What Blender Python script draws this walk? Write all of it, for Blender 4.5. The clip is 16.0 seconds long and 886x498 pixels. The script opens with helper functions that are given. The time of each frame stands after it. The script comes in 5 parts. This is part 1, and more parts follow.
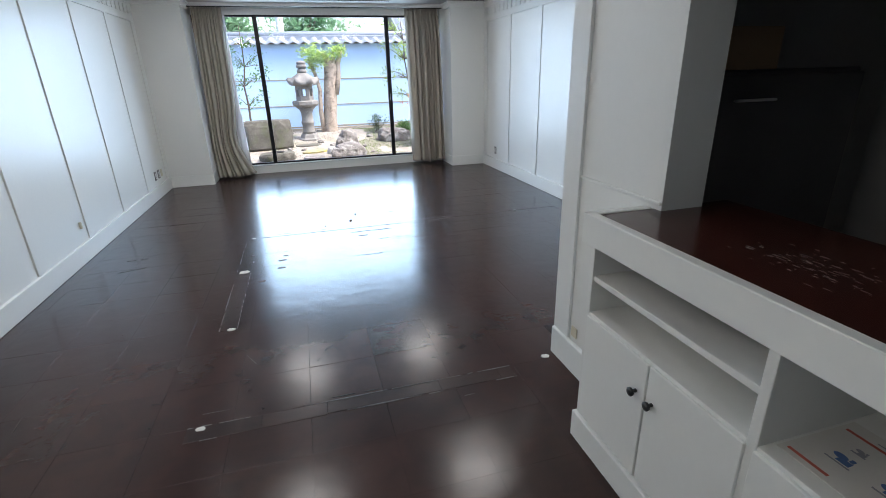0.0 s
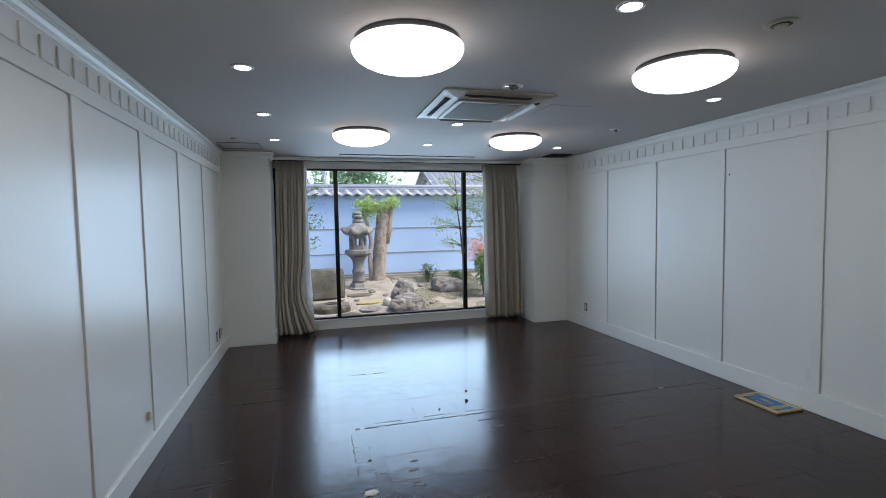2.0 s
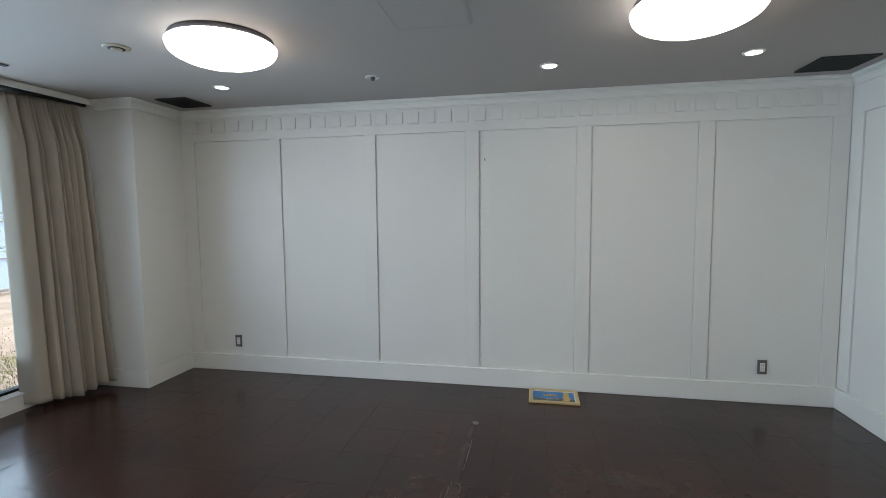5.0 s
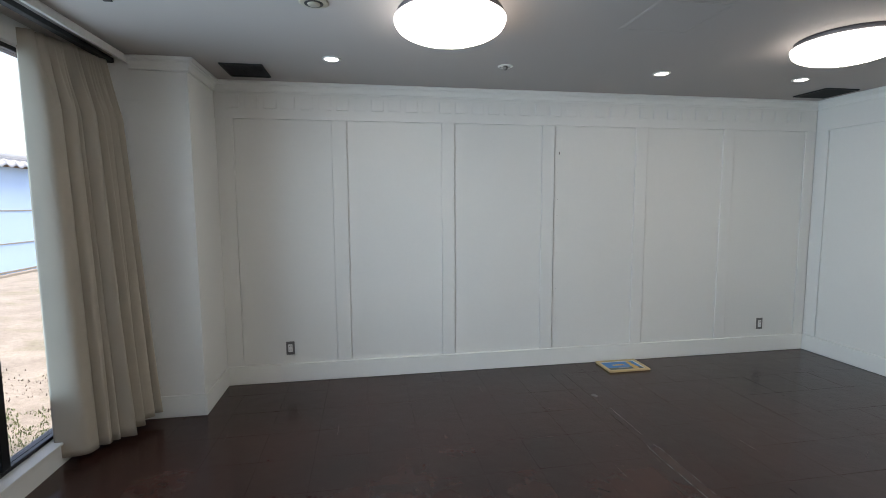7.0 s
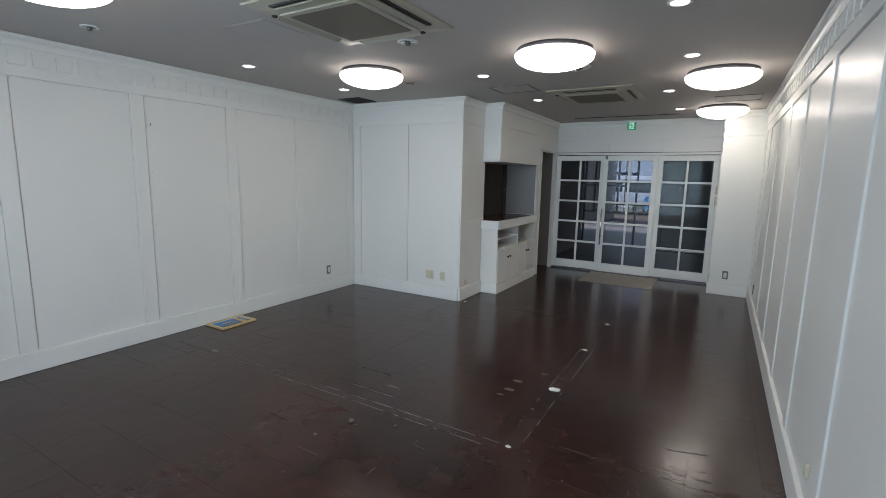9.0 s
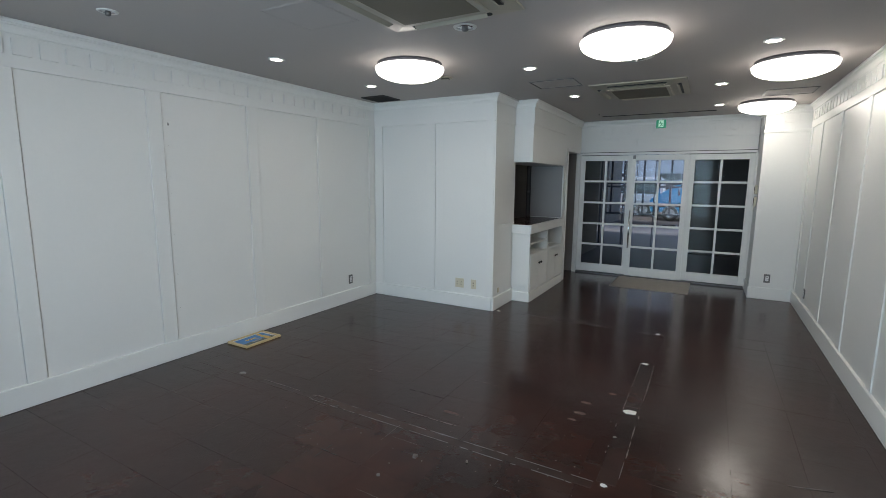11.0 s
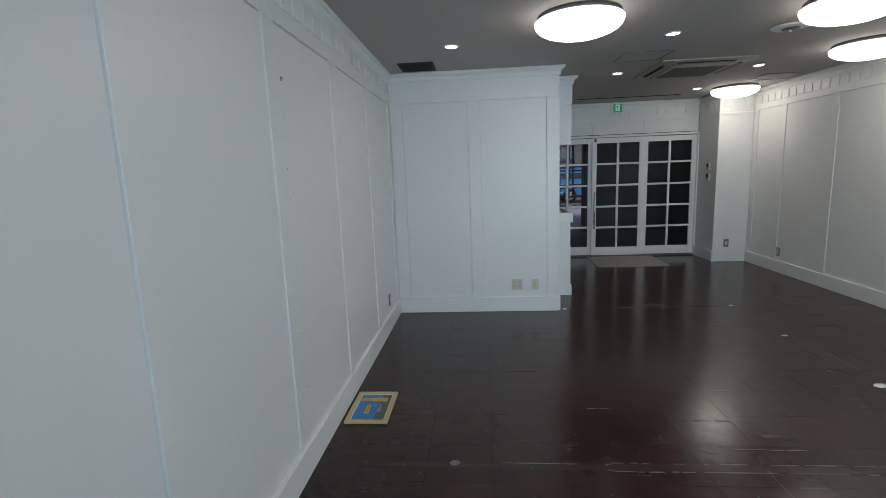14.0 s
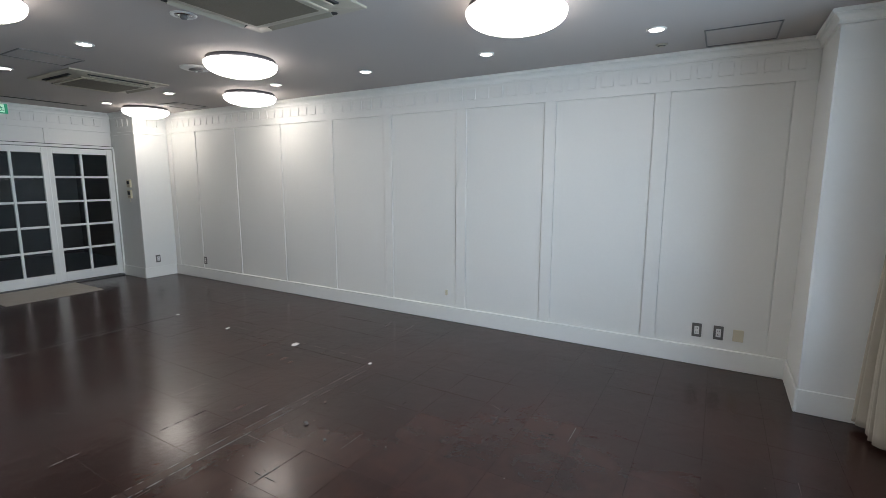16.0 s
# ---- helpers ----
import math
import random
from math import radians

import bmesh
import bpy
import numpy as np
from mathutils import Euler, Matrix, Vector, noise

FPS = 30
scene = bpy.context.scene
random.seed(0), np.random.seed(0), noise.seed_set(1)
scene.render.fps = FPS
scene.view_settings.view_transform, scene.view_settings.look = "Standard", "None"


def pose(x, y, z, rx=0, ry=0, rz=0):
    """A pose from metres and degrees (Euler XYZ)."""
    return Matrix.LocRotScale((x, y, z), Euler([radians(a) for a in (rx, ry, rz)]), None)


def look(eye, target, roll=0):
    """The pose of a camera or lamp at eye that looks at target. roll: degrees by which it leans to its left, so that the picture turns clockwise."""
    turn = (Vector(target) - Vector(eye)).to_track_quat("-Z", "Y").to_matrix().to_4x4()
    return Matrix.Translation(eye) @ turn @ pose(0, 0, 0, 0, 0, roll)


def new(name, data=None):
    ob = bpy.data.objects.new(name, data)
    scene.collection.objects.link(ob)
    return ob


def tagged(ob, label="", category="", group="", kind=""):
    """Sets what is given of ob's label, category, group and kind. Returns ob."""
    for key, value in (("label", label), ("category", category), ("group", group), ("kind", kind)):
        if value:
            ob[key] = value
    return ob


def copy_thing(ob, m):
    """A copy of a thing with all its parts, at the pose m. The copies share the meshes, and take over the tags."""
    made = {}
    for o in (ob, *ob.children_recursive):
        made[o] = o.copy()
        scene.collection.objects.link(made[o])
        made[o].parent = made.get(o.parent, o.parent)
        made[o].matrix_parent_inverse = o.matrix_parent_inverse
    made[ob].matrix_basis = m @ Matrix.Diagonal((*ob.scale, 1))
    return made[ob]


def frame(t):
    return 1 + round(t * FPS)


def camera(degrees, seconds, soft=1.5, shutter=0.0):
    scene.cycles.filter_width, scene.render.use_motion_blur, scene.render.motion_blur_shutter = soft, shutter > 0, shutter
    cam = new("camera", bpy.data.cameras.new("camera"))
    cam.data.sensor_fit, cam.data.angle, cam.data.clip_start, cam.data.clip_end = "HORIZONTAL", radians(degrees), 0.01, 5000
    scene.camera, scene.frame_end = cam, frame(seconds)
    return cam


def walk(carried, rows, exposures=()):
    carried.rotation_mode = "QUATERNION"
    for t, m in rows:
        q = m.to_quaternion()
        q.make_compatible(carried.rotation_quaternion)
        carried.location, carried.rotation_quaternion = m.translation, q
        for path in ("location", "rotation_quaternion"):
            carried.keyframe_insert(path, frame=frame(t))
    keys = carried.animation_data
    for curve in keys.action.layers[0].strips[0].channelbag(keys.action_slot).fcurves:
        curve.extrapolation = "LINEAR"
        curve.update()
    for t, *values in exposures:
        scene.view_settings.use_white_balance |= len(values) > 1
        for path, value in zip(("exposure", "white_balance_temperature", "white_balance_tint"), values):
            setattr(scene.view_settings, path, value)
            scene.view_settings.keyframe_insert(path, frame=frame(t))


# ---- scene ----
cam = camera(86.8, 16.0, soft=0.8)
PATH = [
    (0, (-0.023, -0.08, 1.518), (0.48, 1.725, 0.817), -1.6),
    (0.5, (-0.285, 0.105, 1.63), (0.021, 2.028, 1.174), -0.5),
    (1, (-0.507, 0.397, 1.634), (-0.265, 2.364, 1.367), -0.3),
    (1.5, (-0.754, 0.758, 1.636), (-0.477, 2.733, 1.486), -0.4),
    (2, (-0.951, 1.117, 1.623), (-0.415, 3.04, 1.505), -1.0),
    (2.5, (-1.076, 1.561, 1.623), (-0.174, 3.341, 1.493), -1.1),
    (3, (-1.149, 2.031, 1.62), (0.165, 3.531, 1.465), -0.6),
    (3.5, (-1.076, 2.509, 1.623), (0.594, 3.593, 1.433), -0.7),
    (4, (-1.076, 3.053, 1.58), (0.805, 3.716, 1.426), -0.0),
    (4.5, (-1.114, 3.689, 1.564), (0.831, 4.126, 1.403), -0.4),
    (5, (-1.164, 4.36, 1.583), (0.792, 4.742, 1.422), -0.5),
    (7.5, (-1.277, 6.917, 1.567), (0.539, 6.114, 1.325), -0.2),
    (8, (-1.526, 7.119, 1.574), (-0.072, 5.78, 1.272), 0.6),
    (8.5, (-1.622, 7.255, 1.61), (-0.529, 5.611, 1.293), 1.7),
    (10.8, (-1.205, 7.166, 1.598), (-0.296, 5.41, 1.301), 0.7),
    (11, (-1.025, 7.159, 1.583), (-0.049, 5.438, 1.293), 0.5),
    (11.5, (-0.503, 7.132, 1.553), (0.554, 5.465, 1.232), -0.4),
    (12, (0.061, 7.248, 1.506), (1.073, 5.551, 1.199), 0.6),
    (12.5, (0.59, 7.301, 1.472), (1.432, 5.518, 1.137), -0.1),
    (13, (1.169, 7.334, 1.482), (1.827, 5.479, 1.126), -1.2),
    (13.5, (1.621, 7.239, 1.509), (2.049, 5.317, 1.158), -1.5),
    (14, (2.033, 7.088, 1.554), (2.199, 5.122, 1.231), -2.2),
    (14.5, (2.344, 7.057, 1.572), (2.051, 5.104, 1.257), -1.8),
    (15, (2.391, 7.097, 1.564), (1.566, 5.301, 1.256), -1.0),
    (15.5, (2.33, 7.161, 1.565), (1.01, 5.69, 1.255), -0.0),
    (16, (2.331, 7.246, 1.563), (0.624, 6.245, 1.269), 0.1),
]
walk(cam, [(t, look(*p)) for t, *p in PATH], [(0, 1.98, 6750, 15), (0.5, 1.53, 6750, 15), (1.2, 1.1, 6750, 15), (2.4, 1.11, 6820, 15), (3.5, 1.42, 7150, 15), (5, 1.46, 7450, 15), (7.5, 1.45, 7500, 17), (11.5, 1.45, 7280, 14), (12.5, 1.34, 7280, 13), (14.5, 1.09, 7200, 15), (15.2, 1.25, 7200, 16), (16, 1.66, 7230, 17)])

# ---- light ----
world = bpy.data.worlds.new("overcast_sky")
scene.world = world
world.use_nodes = True
wn = world.node_tree.nodes
sky = wn.new("ShaderNodeTexSky")
sky.sky_type = "NISHITA"
sky.sun_disc = False
sky.sun_elevation = radians(58)
sky.sun_rotation = radians(117)
sky.air_density, sky.dust_density, sky.ozone_density = 1.0, 1.5, 1.0
wn["Background"].inputs["Strength"].default_value = 0.15
world.node_tree.links.new(sky.outputs[0], wn["Background"].inputs["Color"])

sun = new("sun", bpy.data.lights.new("sun", "SUN"))
sun.data.energy = 2.4
sun.data.angle = radians(25)
sun.data.color = (1.0, 0.97, 0.92)
sun.matrix_world = look((14.0, -7.0, 25.0), (0, 0, 0))

day = new("window_daylight", bpy.data.lights.new("window_daylight", "AREA"))
day.data.shape = "RECTANGLE"
day.data.size, day.data.size_y = 2.9, 2.0
day.data.energy = 27.0
day.data.spread = radians(122)
day.data.color = (0.47, 0.73, 1.0)
day.matrix_world = look((0.42, 8.5, 1.42), (0.42, 0.0, 1.42))

LAMP = 3.3        # round ceiling lamps
SPOT = 6.0        # small downlights

# ---- materials ----


def mat(name, color, rough=0.5, metal=0.0, var=0.12, scale=3.0, bump=0.05, grain=60.0, rvar=0.1, coat=0.0, emit=0.0, stain=None, stain_amt=0.0, rand=0.0, trans=0.0, sub=0.0):
    """A surface with variation at two scales: broad tone and fine grain, with grain relief."""
    m = bpy.data.materials.new(name)
    m.use_nodes = True
    n, l = m.node_tree.nodes, m.node_tree.links
    b = n["Principled BSDF"]
    g = n.new("ShaderNodeNewGeometry")
    n1 = n.new("ShaderNodeTexNoise")
    n1.inputs["Scale"].default_value = scale
    n1.inputs["Detail"].default_value = 5
    n2 = n.new("ShaderNodeTexNoise")
    n2.inputs["Scale"].default_value = grain
    n2.inputs["Detail"].default_value = 3
    l.new(g.outputs["Position"], n1.inputs["Vector"])
    l.new(g.outputs["Position"], n2.inputs["Vector"])
    add = n.new("ShaderNodeMath")
    add.operation = "MULTIPLY_ADD"
    add.inputs[1].default_value = 0.65
    l.new(n1.outputs["Fac"], add.inputs[0])
    sc = n.new("ShaderNodeMath")
    sc.operation = "MULTIPLY"
    sc.inputs[1].default_value = 0.35
    l.new(n2.outputs["Fac"], sc.inputs[0])
    l.new(sc.outputs[0], add.inputs[2])
    fac = add.outputs[0]
    if rand:
        oi = n.new("ShaderNodeObjectInfo")
        ra = n.new("ShaderNodeMath")
        ra.operation = "MULTIPLY_ADD"
        ra.inputs[1].default_value = rand
        l.new(oi.outputs["Random"], ra.inputs[0])
        l.new(fac, ra.inputs[2])
        sub_ = n.new("ShaderNodeMath")
        sub_.operation = "SUBTRACT"
        sub_.inputs[1].default_value = rand / 2
        l.new(ra.outputs[0], sub_.inputs[0])
        fac = sub_.outputs[0]
    ramp = n.new("ShaderNodeMapRange")
    ramp.clamp = False
    ramp.inputs["From Min"].default_value, ramp.inputs["From Max"].default_value = 0.15, 0.85
    ramp.inputs["To Min"].default_value, ramp.inputs["To Max"].default_value = 1 - var, 1 + var
    l.new(fac, ramp.inputs["Value"])
    mul = n.new("ShaderNodeVectorMath")
    mul.operation = "SCALE"
    mul.inputs[0].default_value = color
    l.new(ramp.outputs[0], mul.inputs["Scale"])
    col = mul.outputs[0]
    if stain:
        n3 = n.new("ShaderNodeTexNoise")
        n3.inputs["Scale"].default_value = scale * 0.7
        n3.inputs["Detail"].default_value = 8
        n3.inputs["Distortion"].default_value = 0.8
        l.new(g.outputs["Position"], n3.inputs["Vector"])
        cr = n.new("ShaderNodeMapRange")
        cr.inputs["From Min"].default_value, cr.inputs["From Max"].default_value = 0.52, 0.72
        cr.inputs["To Max"].default_value = stain_amt
        l.new(n3.outputs["Fac"], cr.inputs["Value"])
        mx = n.new("ShaderNodeMix")
        mx.data_type = "RGBA"
        l.new(cr.outputs[0], mx.inputs["Factor"])
        l.new(col, mx.inputs["A"])
        mx.inputs["B"].default_value = (*stain, 1)
        col = mx.outputs["Result"]
    l.new(col, b.inputs["Base Color"])
    rr = n.new("ShaderNodeMapRange")
    rr.inputs["From Min"].default_value, rr.inputs["From Max"].default_value = 0.1, 0.9
    rr.inputs["To Min"].default_value, rr.inputs["To Max"].default_value = max(0.0, rough - rvar), min(1.0, rough + rvar)
    rr.clamp = False
    l.new(n1.outputs["Fac"], rr.inputs["Value"])
    l.new(rr.outputs[0], b.inputs["Roughness"])
    b.inputs["Metallic"].default_value = metal
    b.inputs["Coat Weight"].default_value = coat
    b.inputs["Coat Roughness"].default_value = 0.12
    if bump:
        bp = n.new("ShaderNodeBump")
        bp.inputs["Strength"].default_value = bump
        bp.inputs["Distance"].default_value = 0.01
        l.new(n2.outputs["Fac"], bp.inputs["Height"])
        l.new(bp.outputs[0], b.inputs["Normal"])
    if trans:
        b.inputs["Transmission Weight"].default_value = trans
    if sub:
        b.inputs["Subsurface Weight"].default_value = sub
    if emit:
        b.inputs["Emission Color"].default_value = (*color, 1)
        b.inputs["Emission Strength"].default_value = emit
    return m


def glass_mat(name, tint=(1, 1, 1), rough=0.0, ior=1.45):
    m = bpy.data.materials.new(name)
    m.use_nodes = True
    b = m.node_tree.nodes["Principled BSDF"]
    b.inputs["Base Color"].default_value = (*tint, 1)
    b.inputs["Roughness"].default_value = rough
    b.inputs["Transmission Weight"].default_value = 1
    b.inputs["IOR"].default_value = ior
    return m


def glow_mat(name, color, strength, base=(0.8, 0.8, 0.8)):
    m = bpy.data.materials.new(name)
    m.use_nodes = True
    b = m.node_tree.nodes["Principled BSDF"]
    b.inputs["Base Color"].default_value = (*base, 1)
    b.inputs["Roughness"].default_value = 0.3
    b.inputs["Emission Color"].default_value = (*color, 1)
    b.inputs["Emission Strength"].default_value = strength
    return m


def floor_mat(name, color, rough):
    """Dark stained lacquered boards: worn gloss, long streaks of grain, scuffs."""
    m = bpy.data.materials.new(name)
    m.use_nodes = True
    n, l = m.node_tree.nodes, m.node_tree.links
    b = n["Principled BSDF"]
    g = n.new("ShaderNodeNewGeometry")
    mp = n.new("ShaderNodeMapping")
    mp.inputs["Scale"].default_value = (1.5, 14, 1)
    l.new(g.outputs["Position"], mp.inputs["Vector"])
    streak = n.new("ShaderNodeTexNoise")
    streak.inputs["Scale"].default_value = 3
    streak.inputs["Detail"].default_value = 6
    l.new(mp.outputs[0], streak.inputs["Vector"])
    wear = n.new("ShaderNodeTexNoise")
    wear.inputs["Scale"].default_value = 1.1
    wear.inputs["Detail"].default_value = 4
    wear.inputs["Roughness"].default_value = 0.5
    l.new(g.outputs["Position"], wear.inputs["Vector"])
    oi = n.new("ShaderNodeObjectInfo")
    ramp = n.new("ShaderNodeValToRGB")
    e = ramp.color_ramp.elements
    e[0].position, e[0].color = 0.28, (color[0] * 0.55, color[1] * 0.58, color[2] * 0.6, 1)
    e[1].position, e[1].color = 0.76, (color[0] * 1.6, color[1] * 1.45, color[2] * 1.3, 1)
    s = n.new("ShaderNodeMath")
    s.operation = "MULTIPLY_ADD"
    s.inputs[1].default_value = 0.09
    l.new(streak.outputs["Fac"], s.inputs[0])
    w2 = n.new("ShaderNodeMath")
    w2.operation = "MULTIPLY_ADD"
    w2.inputs[1].default_value = 0.82
    l.new(wear.outputs["Fac"], w2.inputs[0])
    r2 = n.new("ShaderNodeMath")
    r2.operation = "MULTIPLY"
    r2.inputs[1].default_value = 0.12
    l.new(oi.outputs["Random"], r2.inputs[0])
    l.new(r2.outputs[0], w2.inputs[2])
    l.new(w2.outputs[0], s.inputs[2])
    l.new(ramp.outputs["Color"], b.inputs["Base Color"])
    rr = n.new("ShaderNodeMapRange")
    rr.inputs["From Min"].default_value, rr.inputs["From Max"].default_value = 0.15, 0.85
    rr.inputs["To Min"].default_value, rr.inputs["To Max"].default_value = rough - 0.03, rough + 0.02
    rr.clamp = False
    l.new(wear.outputs["Fac"], rr.inputs["Value"])
    fine = n.new("ShaderNodeTexNoise")
    fine.inputs["Scale"].default_value = 8
    fine.inputs["Detail"].default_value = 5
    l.new(g.outputs["Position"], fine.inputs["Vector"])
    mid = n.new("ShaderNodeTexNoise")
    mid.inputs["Scale"].default_value = 5.5
    mid.inputs["Detail"].default_value = 6
    mid.inputs["Distortion"].default_value = 0.6
    l.new(g.outputs["Position"], mid.inputs["Vector"])
    m1 = n.new("ShaderNodeMath")
    m1.operation = "MULTIPLY_ADD"
    m1.inputs[1].default_value = 0.45
    l.new(mid.outputs["Fac"], m1.inputs[0])
    m0 = n.new("ShaderNodeMath")
    m0.operation = "SUBTRACT"
    m0.inputs[1].default_value = 0.225
    l.new(s.outputs[0], m0.inputs[0])
    l.new(m0.outputs[0], m1.inputs[2])
    l.new(m1.outputs[0], ramp.inputs["Fac"])
    q1 = n.new("ShaderNodeMath")
    q1.operation = "MULTIPLY_ADD"
    q1.inputs[1].default_value = 0.05
    l.new(mid.outputs["Fac"], q1.inputs[0])
    q0 = n.new("ShaderNodeMath")
    q0.operation = "SUBTRACT"
    q0.inputs[1].default_value = 0.025
    l.new(rr.outputs[0], q0.inputs[0])
    l.new(q0.outputs[0], q1.inputs[2])
    l.new(q1.outputs[0], b.inputs["Roughness"])
    bp = n.new("ShaderNodeBump")
    bp.inputs["Strength"].default_value = 0.3
    bp.inputs["Distance"].default_value = 0.006
    l.new(fine.outputs["Fac"], bp.inputs["Height"])
    l.new(bp.outputs[0], b.inputs["Normal"])
    b.inputs["Specular IOR Level"].default_value = 0.36
    b.inputs["Coat Weight"].default_value = 0.1
    b.inputs["Coat Roughness"].default_value = 0.42
    b.inputs["Coat IOR"].default_value = 1.4
    return m


WHITE = mat("white_gloss_paint", (0.75, 0.752, 0.722), 0.335, var=0.03, scale=1.2, bump=0.05, grain=35, rvar=0.03)
TRIM = mat("white_trim_paint", (0.775, 0.782, 0.752), 0.36, var=0.03, scale=2, bump=0.04, grain=40, rvar=0.03, stain=(0.45, 0.44, 0.4), stain_amt=0.05)
# White ceiling taken down to grey: the weak bounce light is in its colour.
CEIL = mat("shade_greyed_ceiling_paint", (0.445, 0.412, 0.388), 0.75, var=0.03, scale=0.8, bump=0.05, grain=120)
FLOOR = floor_mat("dark_lacquered_boards", (0.031, 0.0128, 0.0108), 0.205)
PATCH = floor_mat("filled_chase", (0.036, 0.02, 0.018), 0.22)
JOINT = mat("joint_filler", (0.02, 0.014, 0.013), 0.7, var=0.3)
CHIP = mat("bare_filler", (0.72, 0.7, 0.65), 0.8, var=0.2, grain=90, bump=0.3)
DEBRIS = mat("grit", (0.11, 0.095, 0.085), 0.85, var=0.3, scale=30, bump=0.4)
BROWNTOP = mat("brown_laminate", (0.055, 0.016, 0.012), 0.2, var=0.2, scale=4, bump=0.02, rvar=0.05, stain=(0.2, 0.13, 0.1), stain_amt=0.12)
GAP = mat("dark_gap", (0.02, 0.02, 0.02), 0.7, var=0.2)
BLACKALU = mat("black_aluminium", (0.015, 0.015, 0.017), 0.35, 0.6, var=0.15, bump=0.01)
GLASS = glass_mat("window_glass", (0.97, 0.99, 0.99), ior=1.2)
DGLASS = glass_mat("bevelled_glass", (0.93, 0.95, 0.95), ior=1.17)
CURTAIN = mat("beige_curtain_cloth", (0.44, 0.395, 0.325), 0.9, var=0.08, scale=6, bump=0.25, grain=400)
SHEER = mat("white_sheer", (0.85, 0.85, 0.85), 0.9, var=0.03, bump=0.1, grain=300, trans=0.2)
DOME = glow_mat("lit_diffuser", (0.985, 1.0, 0.985), LAMP)
LAMPRIM = glow_mat("frosted_lamp_edge", (0.96, 0.98, 1.0), 1.3)
BULB = glow_mat("lit_downlight", (0.985, 1.0, 0.985), SPOT)
PLASTIC = mat("white_plastic", (0.72, 0.72, 0.7), 0.4, var=0.03, bump=0.0)
ACBODY = mat("aged_white_plastic", (0.39, 0.355, 0.28), 0.45, var=0.05, bump=0.02)
ACGRILL = mat("return_grille", (0.14, 0.122, 0.088), 0.7, var=0.1, bump=0.2, grain=300)
CREAM = mat("cream_plastic", (0.62, 0.56, 0.42), 0.4, var=0.04, bump=0.0)
GREYPLATE = mat("brushed_grey_plate", (0.16, 0.155, 0.15), 0.4, 0.4, var=0.1, bump=0.03, grain=200)
BASEDARK = mat("dark_lamp_base", (0.05, 0.05, 0.055), 0.5, var=0.1, bump=0.0)
CHROME = mat("chrome", (0.75, 0.75, 0.76), 0.12, 1.0, var=0.04, bump=0.0, rvar=0.04)
KNOB = mat("black_knob", (0.012, 0.012, 0.013), 0.35, var=0.2, bump=0.0)
BRASS = mat("dull_brass", (0.45, 0.33, 0.15), 0.35, 0.9, var=0.1, bump=0.02)
EXITG = glow_mat("lit_green", (0.0, 0.2, 0.11), 0.28, (0.0, 0.16, 0.09))
EXITW = glow_mat("lit_white", (0.45, 0.8, 0.6), 0.16, (0.5, 0.7, 0.6))
MATTING = mat("grey_beige_mat", (0.36, 0.335, 0.3), 0.95, var=0.12, scale=8, bump=0.6, grain=220)
STONE = mat("lantern_granite", (0.205, 0.197, 0.188), 0.85, var=0.4, scale=9, bump=0.5, grain=90, stain=(0.14, 0.15, 0.12), stain_amt=0.5)
ROCK = mat("garden_rock", (0.18, 0.165, 0.155), 0.9, var=0.9, scale=9, bump=1.0, grain=35, stain=(0.42, 0.42, 0.4), stain_amt=0.7)
MOSSROCK = mat("mossy_rock", (0.1, 0.094, 0.08), 0.9, var=0.9, scale=5, bump=0.8, grain=45, stain=(0.09, 0.11, 0.05), stain_amt=0.6)
PALEROCK = mat("pale_stone", (0.38, 0.375, 0.37), 0.85, var=0.25, scale=14, bump=0.5, grain=60)
LICHEN = mat("yellow_lichen_stone", (0.3, 0.27, 0.15), 0.9, var=0.3, scale=12, bump=0.5, stain=(0.4, 0.34, 0.08), stain_amt=0.8)
SOIL = mat("garden_soil", (0.29, 0.26, 0.225), 0.95, var=0.55, scale=2.6, bump=1.0, grain=22, stain=(0.16, 0.17, 0.09), stain_amt=0.6)
PLASTER = mat("pale_blue_plaster", (0.42, 0.6, 0.86), 0.85, var=0.05, scale=1.2, bump=0.1, grain=80)
WALLBASE = mat("wall_foot", (0.3, 0.27, 0.23), 0.9, var=0.15, bump=0.3)
KAWARA = mat("grey_roof_tile", (0.24, 0.27, 0.32), 0.4, var=0.2, scale=5, bump=0.1, rand=0.4)
KDARK = mat("dark_roof_tile", (0.24, 0.27, 0.32), 0.5, var=0.3, scale=4, bump=0.2, rand=0.4)
BARK = mat("bark", (0.36, 0.3, 0.25), 0.9, var=0.35, scale=14, bump=1.0, grain=45, stain=(0.13, 0.105, 0.085), stain_amt=0.85)
TWIG = mat("twig_bark", (0.09, 0.07, 0.06), 0.9, var=0.3, bump=0.4)
LEAFY = mat("yellow_green_leaf", (0.36, 0.5, 0.16), 0.55, var=0.35, scale=6, bump=0.05, rand=0.2)
LEAF = mat("green_leaf", (0.09, 0.2, 0.055), 0.5, var=0.4, scale=5, bump=0.05)
# Far leaves: distance haze is put into this paled green.
LEAFB = mat("haze_paled_leaf", (0.28, 0.47, 0.28), 0.6, var=0.35, scale=2, bump=0.05)
LEAFP = mat("pale_leaf", (0.34, 0.42, 0.22), 0.55, var=0.35, scale=6, bump=0.05)
LEAFD = mat("dark_leaf", (0.04, 0.085, 0.03), 0.5, var=0.4, scale=5, bump=0.05)
LEAFR = mat("red_leaf", (0.66, 0.27, 0.19), 0.5, var=0.35, scale=6, bump=0.05)
GRASS = mat("moss_grass", (0.21, 0.26, 0.12), 0.9, var=0.4, scale=5, bump=0.2)
